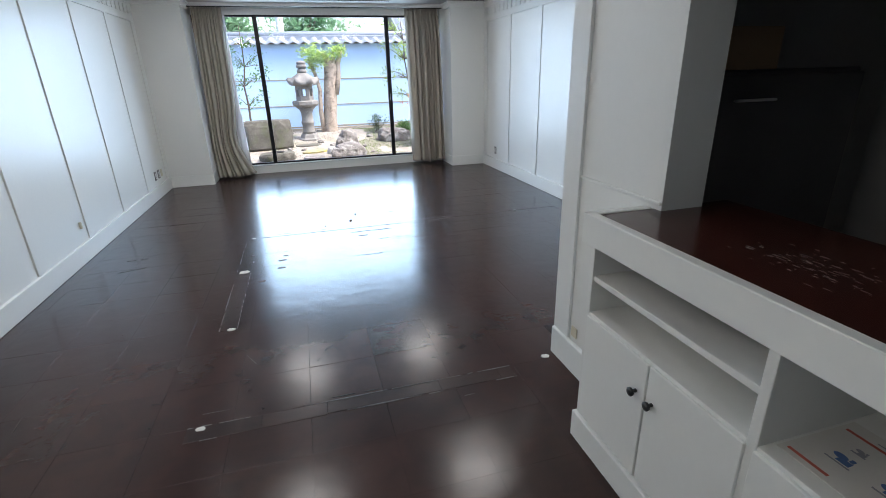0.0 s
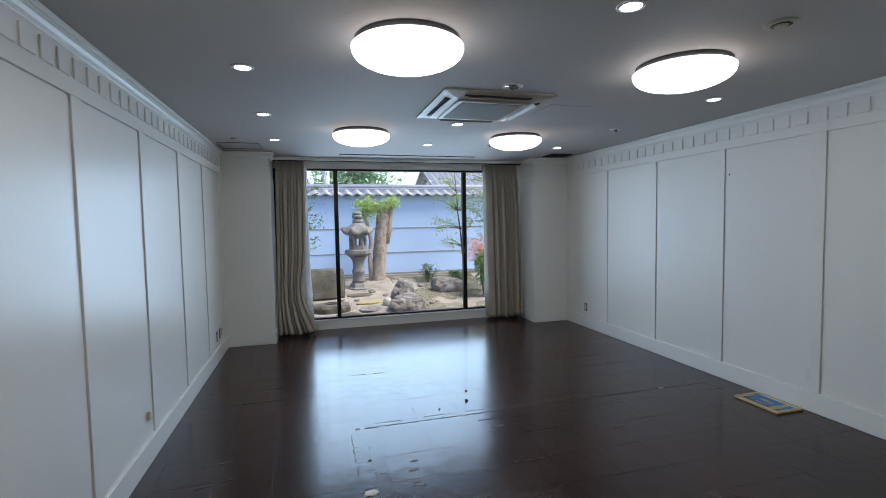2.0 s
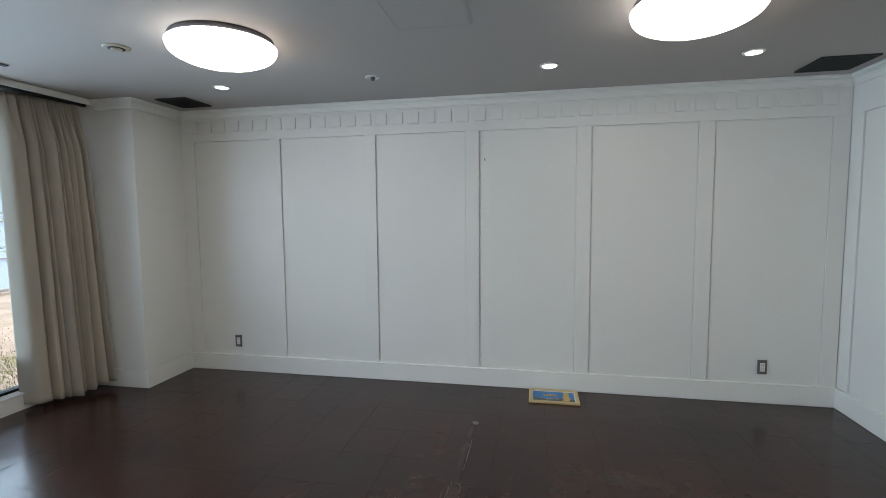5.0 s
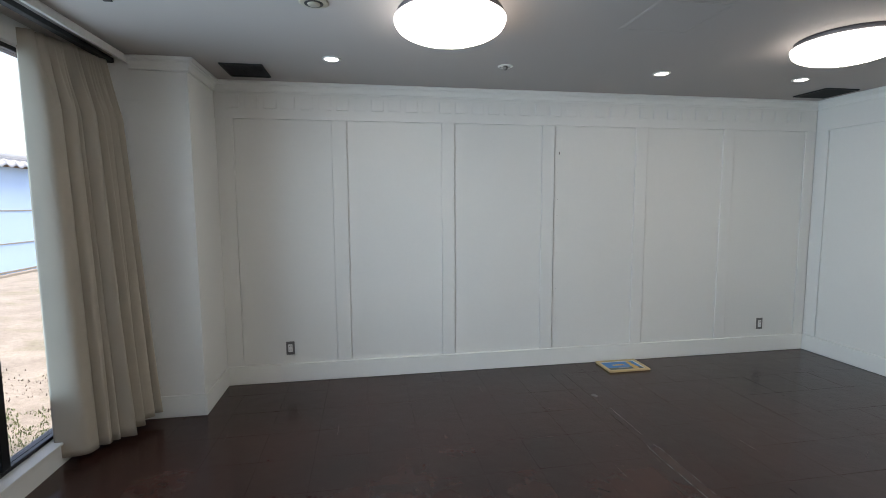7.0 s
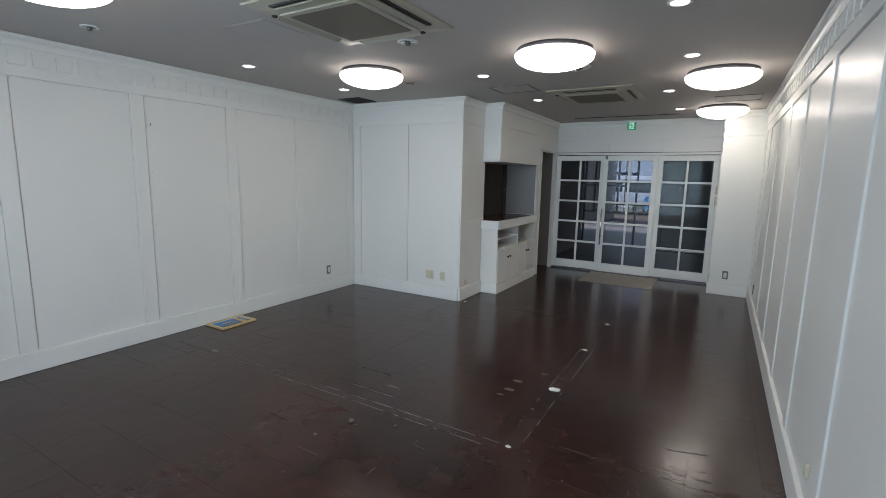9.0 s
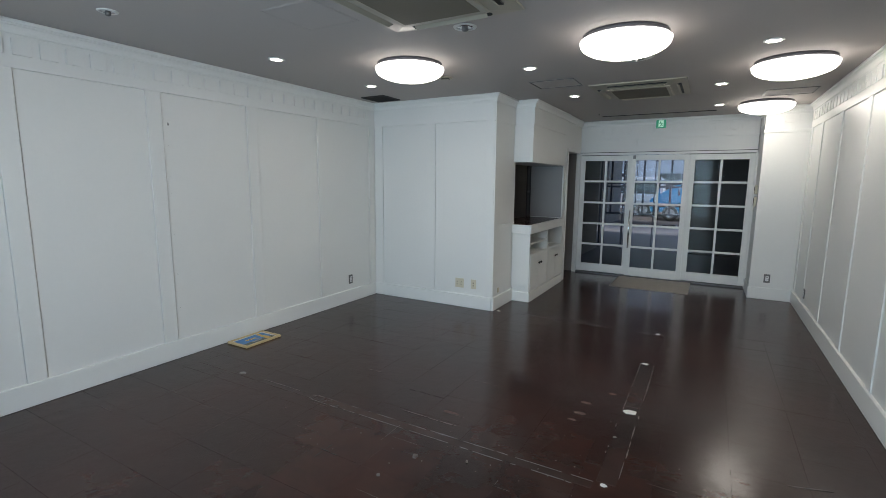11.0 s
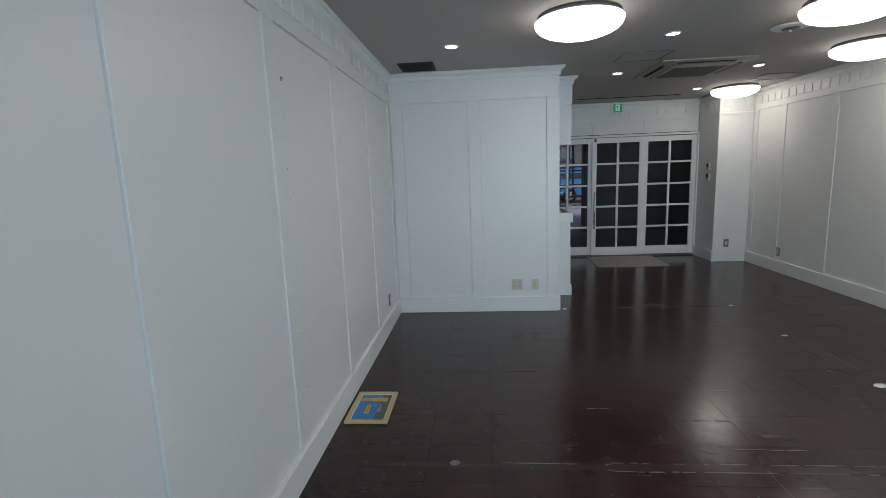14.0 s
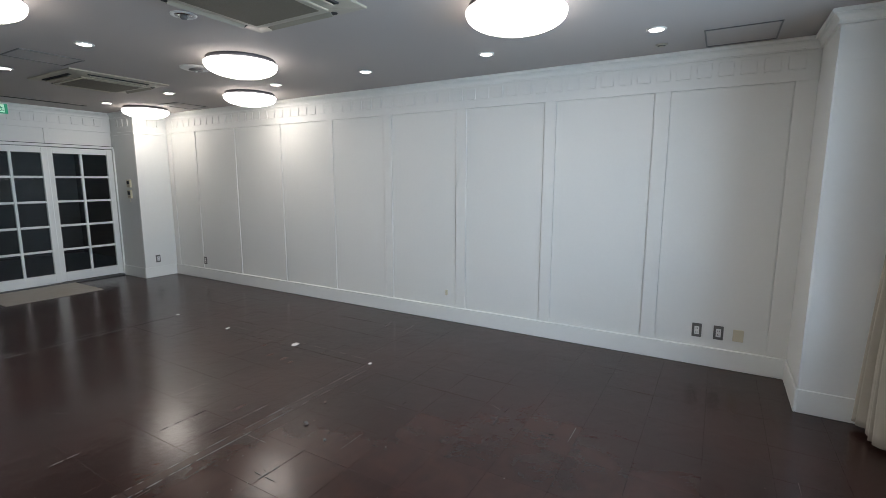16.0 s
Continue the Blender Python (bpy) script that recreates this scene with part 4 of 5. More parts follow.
for z0, h in ((1.43, 0.12), (1.26, 0.13)):
    ic = thing("intercom" if z0 > 1.3 else "key_switch", (-1.58, -0.735, z0), "small cream intercom box on entrance pillar" if z0 > 1.3 else "cream switch box with dangling cord", "intercom" if z0 > 1.3 else "switch")
    part("case", B(0, 0.03, -0.05, 0.05, 0, h, bev=0.005), CREAM, ic)
    part("screen", B(0.03, 0.033, -0.032, 0.032, h * 0.4, h * 0.85), GAP, ic)
    part("button", B(0.03, 0.034, -0.012, 0.012, h * 0.12, h * 0.26, bev=0.001), GREYPLATE, ic)
    if z0 < 1.3:
        part("cord", tube(bmesh.new(), [(0.02, 0, 0), (0.03, 0.02, -0.05), (0.02, 0.05, -0.06)], [0.003] * 3, 6), CREAM, ic)

ex = thing("exit_sign", (-0.255, YD + 0.0, 2.42), "small lit green emergency exit sign with running figure", "exit sign")
part("case", B(-0.075, 0.075, -0.01, 0.03, 0, 0.15, bev=0.004), PLASTIC, ex)
part("face", B(-0.07, 0.07, 0.03, 0.033, 0.005, 0.145), EXITG, ex, "lit green face")
part("door_shape", B(-0.036, 0.036, 0.033, 0.0345, 0.022, 0.126), EXITW, ex, "white doorway mark")
bm = lathe(bmesh.new(), [(0.011, 0.033), (0.011, 0.036)], 12)
for v in bm.verts:
    v.co = (v.co.x + 0.01, v.co.z, v.co.y + 0.1)
for a, b in (((0.005, 0.09), (-0.005, 0.055)), ((-0.005, 0.055), (-0.03, 0.045)), ((-0.005, 0.055), (0.02, 0.03)), ((0.005, 0.085), (0.03, 0.075)), ((0.003, 0.085), (-0.022, 0.078))):
    tube(bm, [(a[0], 0.034, a[1]), (b[0], 0.034, b[1])], [0.006, 0.005], 6)
part("mark", bm, EXITG, ex, "green pictogram")

door_mat = thing("door_mat", (-0.31, -0.78, 0), "flat grey-beige door mat before the entrance", "door mat")
part("carpet", B(-0.54, 0.54, -0.41, 0.56, 0.001, 0.009, bev=0.003), MATTING, door_mat)

# picture lying on the floor
pic = thing("framed_picture", (2.795, 4.19, 0.0), "pale wood framed picture of sea, lying on floor", "picture")
for a in ((-0.14, 0.14, -0.205, -0.178), (-0.14, 0.14, 0.178, 0.205), (-0.14, -0.113, -0.178, 0.178), (0.113, 0.14, -0.178, 0.178)):
    part("frame_bar", B(*a, 0.001, 0.02, bev=0.003), PINE, pic)
part("print", B(-0.113, 0.113, -0.178, 0.178, 0.003, 0.009), PICSEA, pic, "blue printed picture")
part("print_patch", B(-0.112, -0.04, -0.177, 0.177, 0.009, 0.0095), PICDARK, pic, "dark rocky foreground")
rp = random.Random(5)
bm = bmesh.new()
for i in range(26):
    x = -0.075 + 0.165 * i / 25
    s = 0.018 + 0.014 * (1 - i / 25) * rp.uniform(0.4, 1.2)
    lathe(bm, [(1, 0.0095), (1, 0.0099 + 0.00003 * i)], 5, x, -0.105 + rp.uniform(-0.008, 0.008), rp.random() * 6, 0.014, s)
part("print_patch", bm, PICGOLD, pic, "gold painted shape")
for i in range(9):
    bm = lathe(bmesh.new(), [(1, 0.0098), (1, 0.0108 + 0.00003 * i)], 5, -0.03 + rp.uniform(-0.03, 0.02), rp.uniform(-0.03, 0.06), rp.random() * 6, rp.uniform(0.004, 0.012), rp.uniform(0.008, 0.02))
    part("painted_shape", bm, INKGREY, pic, "blue-grey painted shape")
for a in ((-0.113, 0.113, -0.178, -0.170), (-0.113, 0.113, 0.170, 0.178), (-0.113, -0.106, -0.170, 0.170), (0.106, 0.113, -0.170, 0.170)):
    part("mount_edge", B(*a, 0.009, 0.0125), PAPER, pic, "white mount edge")
part("title_plate", B(0.012, 0.04, -0.03, 0.085, 0.0095, 0.0102), PICYEL, pic, "yellow title plate")
for i in range(4):
    part("title_bar", B(0.018, 0.034, -0.022 + i * 0.026, -0.006 + i * 0.026, 0.0102, 0.0106), INKRED, pic)

# ---- garden beyond the window ----


def ground_z(x, y):
    if y < 8.7:
        return -0.2
    s = min(1.0, max(0.0, (y - 9.0) / 3.7))
    return -0.17 + 0.34 * s + 0.03 * noise.noise((x * 0.9, y * 0.9, 0.0)) * min(1, (y - 8.6))


bm = bmesh.new()
xs = [-400, -60, -12] + [-6 + 0.2 * i for i in range(71)] + [20, 60, 400]
ys = [8.62] + [8.8 + 0.2 * i for i in range(28)] + [16, 30, 80, 500]
rows_ = [[bm.verts.new((x, y, ground_z(x, y))) for x in xs] for y in ys]
for a, b in zip(rows_, rows_[1:]):
    for i in range(len(xs) - 1):
        bm.faces.new((a[i], a[i + 1], b[i + 1], b[i]))
struct("ground", bm, SOIL, "bare garden soil with thin moss and grass", "ground", True)


def grass_patch(name, n, xr, yr, seed, hmin, hmax, material, label):
    r = random.Random(seed)
    bm = bmesh.new()
    for _ in range(n):
        x, y = r.uniform(*xr), r.uniform(*yr)
        if noise.noise((x * 1.3, y * 1.3, 5)) + 0.5 * noise.noise((x * 4, y * 4, 2)) < -0.2:
            continue
        z = ground_z(x, y)
        h, a, w = r.uniform(hmin, hmax), r.uniform(0, 6.28), r.uniform(0.003, 0.007)
        dx, dy = math.cos(a), math.sin(a)
        l = r.uniform(-0.5, 0.5) * h
        v = [bm.verts.new(p) for p in ((x - w * dx, y - w * dy, z), (x + w * dx, y + w * dy, z), (x + l * dy, y - l * dx, z + h))]
        bm.faces.new(v)
    tagged(new(name, mesh_of(name, bm, material)), label, "grass", "", "stuff")


grass_patch("grass", 24000, (0.9, 3.1), (9.0, 13.3), 3, 0.008, 0.028, GRASS, "thin moss and grass on garden soil")
grass_patch("fallen_leaves", 5000, (-1.4, 4.0), (9.2, 13.3), 9, 0.01, 0.03, TIMBER, "dry fallen leaf bits on soil")

# garden wall with a tiled coping
gw = struct("garden_wall", B(-9, 12, 13.6, 13.78, -0.1, 2.42), PLASTER, "pale blue-white plastered garden wall with tiled coping")
part("wall_foot", B(-9, 12, 13.52, 13.6, -0.1, 0.22, bev=0.01), WALLBASE, gw)
part("batten", B(-9, 12, 13.585, 13.6, 0.235, 0.27, bev=0.003), WALLBASE, gw)
for z in (0.80, 1.455):
    part("batten", B(-9, 12, 13.588, 13.6, z, z + 0.022, bev=0.002), WALLBASE, gw)
part("coping_board", B(-9, 12, 13.5, 13.88, 2.33, 2.36), TIMBER, gw)
coping = thing("tiled_coping", (0, 13.69, 2.36), "grey wavy roof tiles along the garden wall", "roof tiles", kind="structure")
part("bed", B(-9, 12, -0.16, 0.16, 0, 0.09), KDARK, coping)
TW = 0.265
bm = bmesh.new()
nu = 10
prof = [(TW * (i / nu - 0.5), 0.028 * math.sin(2 * math.pi * i / nu + 0.6)) for i in range(nu + 1)]
fr, bk, fr2 = [], [], []
for x, z in prof:
    fr.append(bm.verts.new((x, -0.30, z + 0.02)))
    bk.append(bm.verts.new((x, 0.0, z + 0.15)))
    fr2.append(bm.verts.new((x, -0.30, z - 0.025)))
for i in range(nu):
    bm.faces.new((fr[i], fr[i + 1], bk[i + 1], bk[i]))
    bm.faces.new((fr2[i], fr2[i + 1], fr[i + 1], fr[i]))
me_t = mesh_of("roof_tile", bm, KAWARA, True)
copies(coping, me_t, "roof_tile", [pose(-5 + TW * i, 0.02, 0.0) for i in range(60)])
part("ridge", lathe(bmesh.new(), [(0.075, -5.5), (0.075, 11)], 14), KAWARA, coping, "", True).matrix_basis = pose(0, 0.02, 0.2, 0, 90)
part("ridge_course", B(-9, 12, -0.07, 0.11, 0.09, 0.17, bev=0.01), KAWARA, coping)


def rock(name, loc, size, seed, material, label, rot=0.0, rough=0.3, group="", flat=0.0, k=0.8):
    bm = bmesh.new()
    bmesh.ops.create_icosphere(bm, subdivisions=5, radius=1)
    for v in bm.verts:
        p = v.co.copy()
        q = p * 1.1 + Vector((seed * 7.3, seed * 1.7, 0))
        d = 1 + rough * (noise.noise(q) + 0.5 * noise.noise(q * 2.3) + 0.22 * noise.noise(q * 5.7) + 0.12 * noise.noise(q * 13) + 0.06 * noise.noise(q * 27))
        p *= d
        for c in range(3):
            p[c] = math.copysign(abs(p[c]) ** k, p[c])
        if flat and p.z > flat:
            p.z = flat + (p.z - flat) * 0.15
        v.co = (p.x * size[0], p.y * size[1], max(p.z, -0.35) * size[2])
    t = thing(name, loc, label, "rock", group)
    part("stone", bm, material, t, "", True).rotation_euler = (0, 0, rot)
    return t


G = "garden rocks"
rock("garden_rock", (-0.84, 11.3, 0.22), (0.52, 0.24, 0.5), 1, MOSSROCK, "tall squarish mossy standing rock", 0.12, 0.2, G, 0.85, 0.5)
rock("garden_rock", (0.86, 10.75, 0.05), (0.26, 0.22, 0.34), 2, ROCK, "rounded grey garden rock on soil", 0.4, 0.3, G)
rock("garden_rock", (0.80, 10.15, -0.03), (0.36, 0.24, 0.22), 3, ROCK, "low grey rock with pale lichen", 0.2, 0.38, G)
rock("garden_rock", (0.47, 10.45, 0.0), (0.09, 0.09, 0.11), 4, PALEROCK, "round whitish stone among the rocks", 0.0, 0.15, G)
rock("garden_rock", (2.05, 11.45, 0.06), (0.40, 0.27, 0.27), 5, ROCK, "broad grey-brown rock on thin grass", 0.1, 0.3, G)
rock("stepping_stone", (0.16, 10.75, -0.04), (0.30, 0.2, 0.09), 6, LICHEN, "flat stepping stone with yellow lichen", 0.3, 0.25, "stepping stones", 0.5)
rock("stepping_stone", (0.1, 10.2, -0.08), (0.25, 0.2, 0.08), 7, ROCK, "flat grey stepping stone", 0.9, 0.25, "stepping stones", 0.5)
rock("stepping_stone", (0.0, 11.4, 0.02), (0.3, 0.2, 0.08), 8, MOSSROCK, "flat mossy stepping stone by lantern", 0.2, 0.25, "stepping stones", 0.5)
rock("stepping_stone", (-0.35, 9.85, -0.1), (0.22, 0.16, 0.08), 12, MOSSROCK, "flat dark stepping stone", 0.5, 0.25, "stepping stones", 0.5)
rock("stepping_stone", (1.75, 9.75, -0.1), (0.3, 0.16, 0.07), 13, ROCK, "low flat stone at the grass edge", 0.4, 0.25, "stepping stones", 0.5)
basin = rock("stone_basin", (-0.62, 10.3, -0.04), (0.34, 0.24, 0.2), 9, MOSSROCK, "low dark stone water basin with round hollow", 0.2, 0.2, "", 0.55)
part("hollow", lathe(bmesh.new(), [(0.13, 0.125), (0.125, 0.135), (0.1, 0.128), (0.06, 0.124)], 20, 0.0, 0.0), GAP, basin, "dark round hollow", True)
for x, y, s, k in ((0.55, 11.2, 0.07, 1), (1.25, 10.9, 0.06, 2), (1.5, 11.9, 0.08, 3), (-0.1, 10.9, 0.06, 4), (0.3, 11.6, 0.09, 5), (1.35, 10.3, 0.05, 6), (0.95, 11.4, 0.06, 7), (-0.4, 11.0, 0.07, 8), (2.6, 10.6, 0.07, 9)):
    rock("small_stone", (x, y, ground_z(x, y) + 0.01), (s, s * 0.8, s * 0.6), 20 + k, ROCK, "small grey stone half sunk in soil", k, 0.3, "small stones")

# stone lantern
lan = thing("stone_lantern", (0.06, 12.05, 0.06), "weathered grey granite lantern with curled hexagonal roof", "stone lantern")
part("base", lathe(bmesh.new(), [(0.27, 0), (0.27, 0.06), (0.22, 0.09), (0.2, 0.15), (0.16, 0.2)], 6), STONE, lan)
part("shaft", lathe(bmesh.new(), [(0.16, 0.2), (0.145, 0.24), (0.135, 0.4), (0.15, 0.42), (0.15, 0.47), (0.13, 0.49), (0.13, 0.66), (0.16, 0.73), (0.21, 0.78)], 24), STONE, lan, "", True)
part("platform", lathe(bmesh.new(), [(0.2, 0.78), (0.27, 0.83), (0.3, 0.86), (0.3, 0.93), (0.26, 0.95)], 6), STONE, lan)
fb = bmesh.new()
for i in range(6):
    a0, a1 = math.pi / 3 * i + math.pi / 6 - math.pi / 6, math.pi / 3 * (i + 1) + math.pi / 6 - math.pi / 6
    p0, p1 = Vector((0.2 * math.cos(a0), 0.2 * math.sin(a0), 0)), Vector((0.2 * math.cos(a1), 0.2 * math.sin(a1), 0))
    for u0, u1, z0, z1 in ((0, 0.27, 0.95, 1.28), (0.73, 1, 0.95, 1.28), (0.27, 0.73, 0.95, 1.04), (0.27, 0.73, 1.2, 1.28)):
        q = [p0.lerp(p1, u0), p0.lerp(p1, u1)]
        qi = [p * 0.72 for p in q]
        vs = [fb.verts.new((*p.xy, z)) for z in (z0, z1) for p in (q[0], q[1], qi[1], qi[0])]
        for f in ((0, 1, 5, 4), (1, 2, 6, 5), (2, 3, 7, 6), (3, 0, 4, 7), (4, 5, 6, 7), (3, 2, 1, 0)):
            fb.faces.new([vs[k] for k in f])
part("fire_box", fb, STONE, lan, "pierced hexagonal fire box")
rb = bmesh.new()
rings = []
for r, z, lift in ((0.16, 1.275, 0), (0.32, 1.28, 0.05), (0.36, 1.31, 0.12), (0.32, 1.37, 0.10), (0.24, 1.45, 0.01), (0.15, 1.53, 0), (0.09, 1.565, 0)):
    ring = []
    for i in range(36):
        a = 2 * math.pi * i / 36
        c = abs(math.cos(3 * a)) ** 5
        rr = r * (0.86 + 0.18 * c if lift else 0.95)
        ring.append(rb.verts.new((rr * math.cos(a), rr * math.sin(a), z + lift * c)))
    rings.append(ring)
for a, b in zip(rings, rings[1:]):
    for i in range(36):
        rb.faces.new((a[i], a[(i + 1) % 36], b[(i + 1) % 36], b[i]))
rb.faces.new(list(reversed(rings[0])))
rb.faces.new(rings[-1])
part("roof", rb, STONE, lan, "curled hexagonal stone roof", True)
part("finial", lathe(bmesh.new(), [(0.09, 1.555), (0.11, 1.57), (0.11, 1.63), (0.08, 1.64), (0.08, 1.66), (0.115, 1.67), (0.115, 1.735), (0.085, 1.745), (0.11, 1.76), (0.10, 1.80), (0.03, 1.825)], 20), STONE, lan, "", True)

# foliage


def leaves(bm, centre, spread, n, size, r, flat=0.6, droop=0.0):
    """Small folded leaves scattered round a point, thinning outwards."""
    for _ in range(n):
        p = Vector((r.gauss(0, spread[0]), r.gauss(0, spread[1]), r.gauss(0, spread[2]))) + Vector(centre)
        s = size * r.uniform(0.6, 1.3)
        a = Euler((r.uniform(-flat, flat) - droop, r.uniform(-flat, flat), r.uniform(0, 6.28))).to_matrix()
        v = [bm.verts.new(p + a @ Vector(q)) for q in ((-s, 0, 0), (0, -0.38 * s, 0.1 * s), (s, 0, -0.1 * s), (0, 0.38 * s, 0.1 * s))]
        bm.faces.new((v[0], v[1], v[2]))
        bm.faces.new((v[0], v[2], v[3]))


rl = random.Random(21)
pol = thing("pollarded_tree", (0.62, 12.9, 0.1), "old pollarded tree with thick cut trunk and fresh shoots", "tree")
tb = bmesh.new()
tube(tb, [(0.16 * (i / 40) ** 1.4, 0, -0.1 + 1.84 * i / 40) for i in range(41)], [0.155 + 0.06 * math.exp(-i / 9)  for i in range(41)], 28)
for v in tb.verts:
    q = Vector((v.co.x * 5, v.co.y * 5, v.co.z * 1.6))
    v.co += 0.022 * Vector((noise.noise(q), noise.noise(q + Vector((5, 0, 0))), 0)) + 0.02 * Vector((noise.noise(q * 4), noise.noise(q * 4 + Vector((5, 0, 0))), 0)) + 0.008 * Vector((noise.noise(q * 11), noise.noise(q * 11 + Vector((5, 0, 0))), 0))
part("trunk", tb, BARK, pol, "thick pale brown trunk", True)
part("limb", tube(bmesh.new(), [(-0.16, -0.05, 0.0), (-0.2, -0.05, 0.6), (-0.16, -0.03, 1.1), (-0.24, 0, 1.5), (-0.36, 0, 1.78)], [0.07, 0.055, 0.05, 0.045, 0.035], 10), BARK, pol, "", True)
for pts, rr in (([(0.2, 0, 1.0), (0.3, 0, 1.4), (0.34, 0, 1.75), (0.46, 0.02, 2.02)], [0.11, 0.09, 0.07, 0.03]), ([(0.14, 0, 1.6), (0.08, -0.02, 1.85), (-0.05, -0.03, 2.0)], [0.12, 0.08, 0.04]), ([(0.16, 0, 1.6), (0.24, 0, 1.85), (0.26, 0, 2.02)], [0.1, 0.06, 0.03])):
    part("limb", tube(bmesh.new(), pts, rr, 9), BARK, pol, "", True)
lb = bmesh.new()
for c, s, n in (((-0.3, -0.1, 1.98), (0.13, 0.12, 0.10), 300), ((-0.12, -0.12, 1.88), (0.11, 0.12, 0.12), 220), ((0.08, -0.1, 1.96), (0.1, 0.12, 0.06), 90), ((0.34, -0.06, 2.0), (0.11, 0.12, 0.09), 220), ((-0.3, -0.1, 1.72), (0.09, 0.1, 0.1), 120), ((0.44, 0, 2.06), (0.07, 0.1, 0.08), 90)):
    leaves(lb, c, s, n, 0.05, rl, 0.8)
part("crown", lb, LEAFY, pol, "fresh yellow-green shoots")


def thin_tree(loc, h, lean, n, seed, material, label, spread=0.35, size=0.045):
    r = random.Random(seed)
    t = thing("slender_tree", loc, label, "tree", "slender garden trees")
    pts = [(lean * (i / 6) ** 1.3 + r.uniform(-0.03, 0.03), r.uniform(-0.03, 0.03), h * i / 6) for i in range(7)]
    part("trunk", tube(bmesh.new(), pts, [0.03 - 0.0036 * i for i in range(7)], 7), TWIG, t, "", True)
    cr = bmesh.new()
    for i in range(n):
        k = r.uniform(0.42, 1.0)
        b = Vector(pts[min(6, int(k * 6))])
        a = r.uniform(0, 6.28)
        L = r.uniform(0.15, spread * 1.6)
        e = b + Vector((L * math.cos(a), L * math.sin(a), r.uniform(0.0, 0.35)))
        part("branch", tube(bmesh.new(), [b, b.lerp(e, 0.5) + Vector((0, 0, 0.04)), e], [0.009, 0.006, 0.003], 5), TWIG, t)
        leaves(cr, e, (0.09, 0.09, 0.07), r.randint(9, 24), size, r, 1.0)
        leaves(cr, b.lerp(e, 0.6), (0.08, 0.08, 0.06), r.randint(4, 10), size, r, 1.0)
    part("crown", cr, material, t)
    return t


thin_tree((2.75, 12.4, 0.08), 2.7, -0.25, 34, 1, LEAFY, "slender young tree with sparse pale leaves", 0.5)
thin_tree((3.2, 12.2, 0.08), 3.0, 0.1, 34, 2, LEAFP, "slender leafy tree against the garden wall", 0.4)
thin_tree((3.55, 11.6, 0.05), 2.9, 0.15, 36, 3, LEAFP, "slender leafy tree by the window's side", 0.4)
thin_tree((-1.3, 12.5, 0.05), 2.6, 0.1, 20, 5, LEAF, "slender tree with thin dark stem", 0.35)


def shrub(name, loc, h, w, n, seed, material, label, size=0.04, stems=9):
    r = random.Random(seed)
    t = thing(name, loc, label, "shrub")
    cr = bmesh.new()
    for i in range(stems):
        a, q = r.uniform(0, 6.28), r.uniform(0.2, 1)
        e = (w * q * math.cos(a), w * q * math.sin(a), h * r.uniform(0.6, 1))
        part("stem", tube(bmesh.new(), [(e[0] * 0.15, e[1] * 0.15, -0.03), (e[0] * 0.6, e[1] * 0.6, e[2] * 0.6), e], [0.008, 0.006, 0.003], 5), TWIG, t)
        leaves(cr, e, (w * 0.28, w * 0.28, h * 0.12), n // stems, size, r, 0.9)
        leaves(cr, (e[0] * 0.6, e[1] * 0.6, e[2] * 0.62), (w * 0.22, w * 0.22, h * 0.12), n // stems // 2, size, r, 0.9)
    part("foliage", cr, material, t)
    return t


shrub("garden_shrub", (1.75, 12.3, 0.1), 0.45, 0.24, 240, 31, LEAFD, "small dark green shrub by rock", 0.035)
shrub("nandina_bush", (2.72, 11.0, 0.55), 0.6, 0.42, 420, 32, LEAFR, "coral red leaved bush on thin stems", 0.035, 10)
shrub("garden_shrub", (2.9, 11.05, 0.02), 0.75, 0.28, 520, 33, LEAFD, "dark green shrub below the red bush", 0.035, 12)
shrub("garden_shrub", (2.55, 12.2, 0.08), 0.3, 0.26, 260, 34, LEAF, "low green shrub at the wall's foot", 0.04)
shrub("garden_shrub", (2.62, 10.6, 0.0), 0.8, 0.24, 420, 35, LEAF, "leafy upright shrub near the garden window", 0.05, 12)

# beyond the wall: trees and a neighbouring roof


def big_tree(loc, h, w, seed, material, label):
    r = random.Random(seed)
    t = thing("background_tree", loc, label, "tree", "trees beyond the wall")
    part("trunk", tube(bmesh.new(), [(0, 0, 0), (0.05, 0, h * 0.3), (0.0, 0, h * 0.7)], [0.2, 0.16, 0.07], 9), BARK, t, "", True)
    cr = bmesh.new()
    for i in range(60):
        a, q, k = r.uniform(0, 6.28), r.uniform(0.1, 1) ** 0.6, r.uniform(0.35, 1)
        rad = w * q * (1.15 - 0.75 * k)
        c = (rad * math.cos(a), rad * math.sin(a), h * k)
        if i % 3 == 0:
            part("limb", tube(bmesh.new(), [(0, 0, h * k * 0.6), c], [0.05, 0.015], 5), BARK, t)
        leaves(cr, c, (w * 0.2, w * 0.2, h * 0.06), 190, 0.1, r, 1.0)
    part("crown", cr, material, t)


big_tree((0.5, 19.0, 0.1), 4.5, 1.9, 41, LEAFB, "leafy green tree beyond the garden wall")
big_tree((-2.3, 18.5, 0.1), 4.1, 1.6, 42, LEAFB, "green tree beyond the garden wall, paled for haze")
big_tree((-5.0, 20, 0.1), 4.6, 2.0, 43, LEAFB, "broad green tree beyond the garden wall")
pole = thing("utility_pole", (-0.42, 18.0, 0), "pale concrete utility pole beyond the wall", "utility pole")
part("pole", lathe(bmesh.new(), [(0.13, 0), (0.11, 6)], 14), FACADE, pole, "", True)
part("cap", lathe(bmesh.new(), [(0.12, 6), (0.1, 6.06)], 14), STEEL, pole)

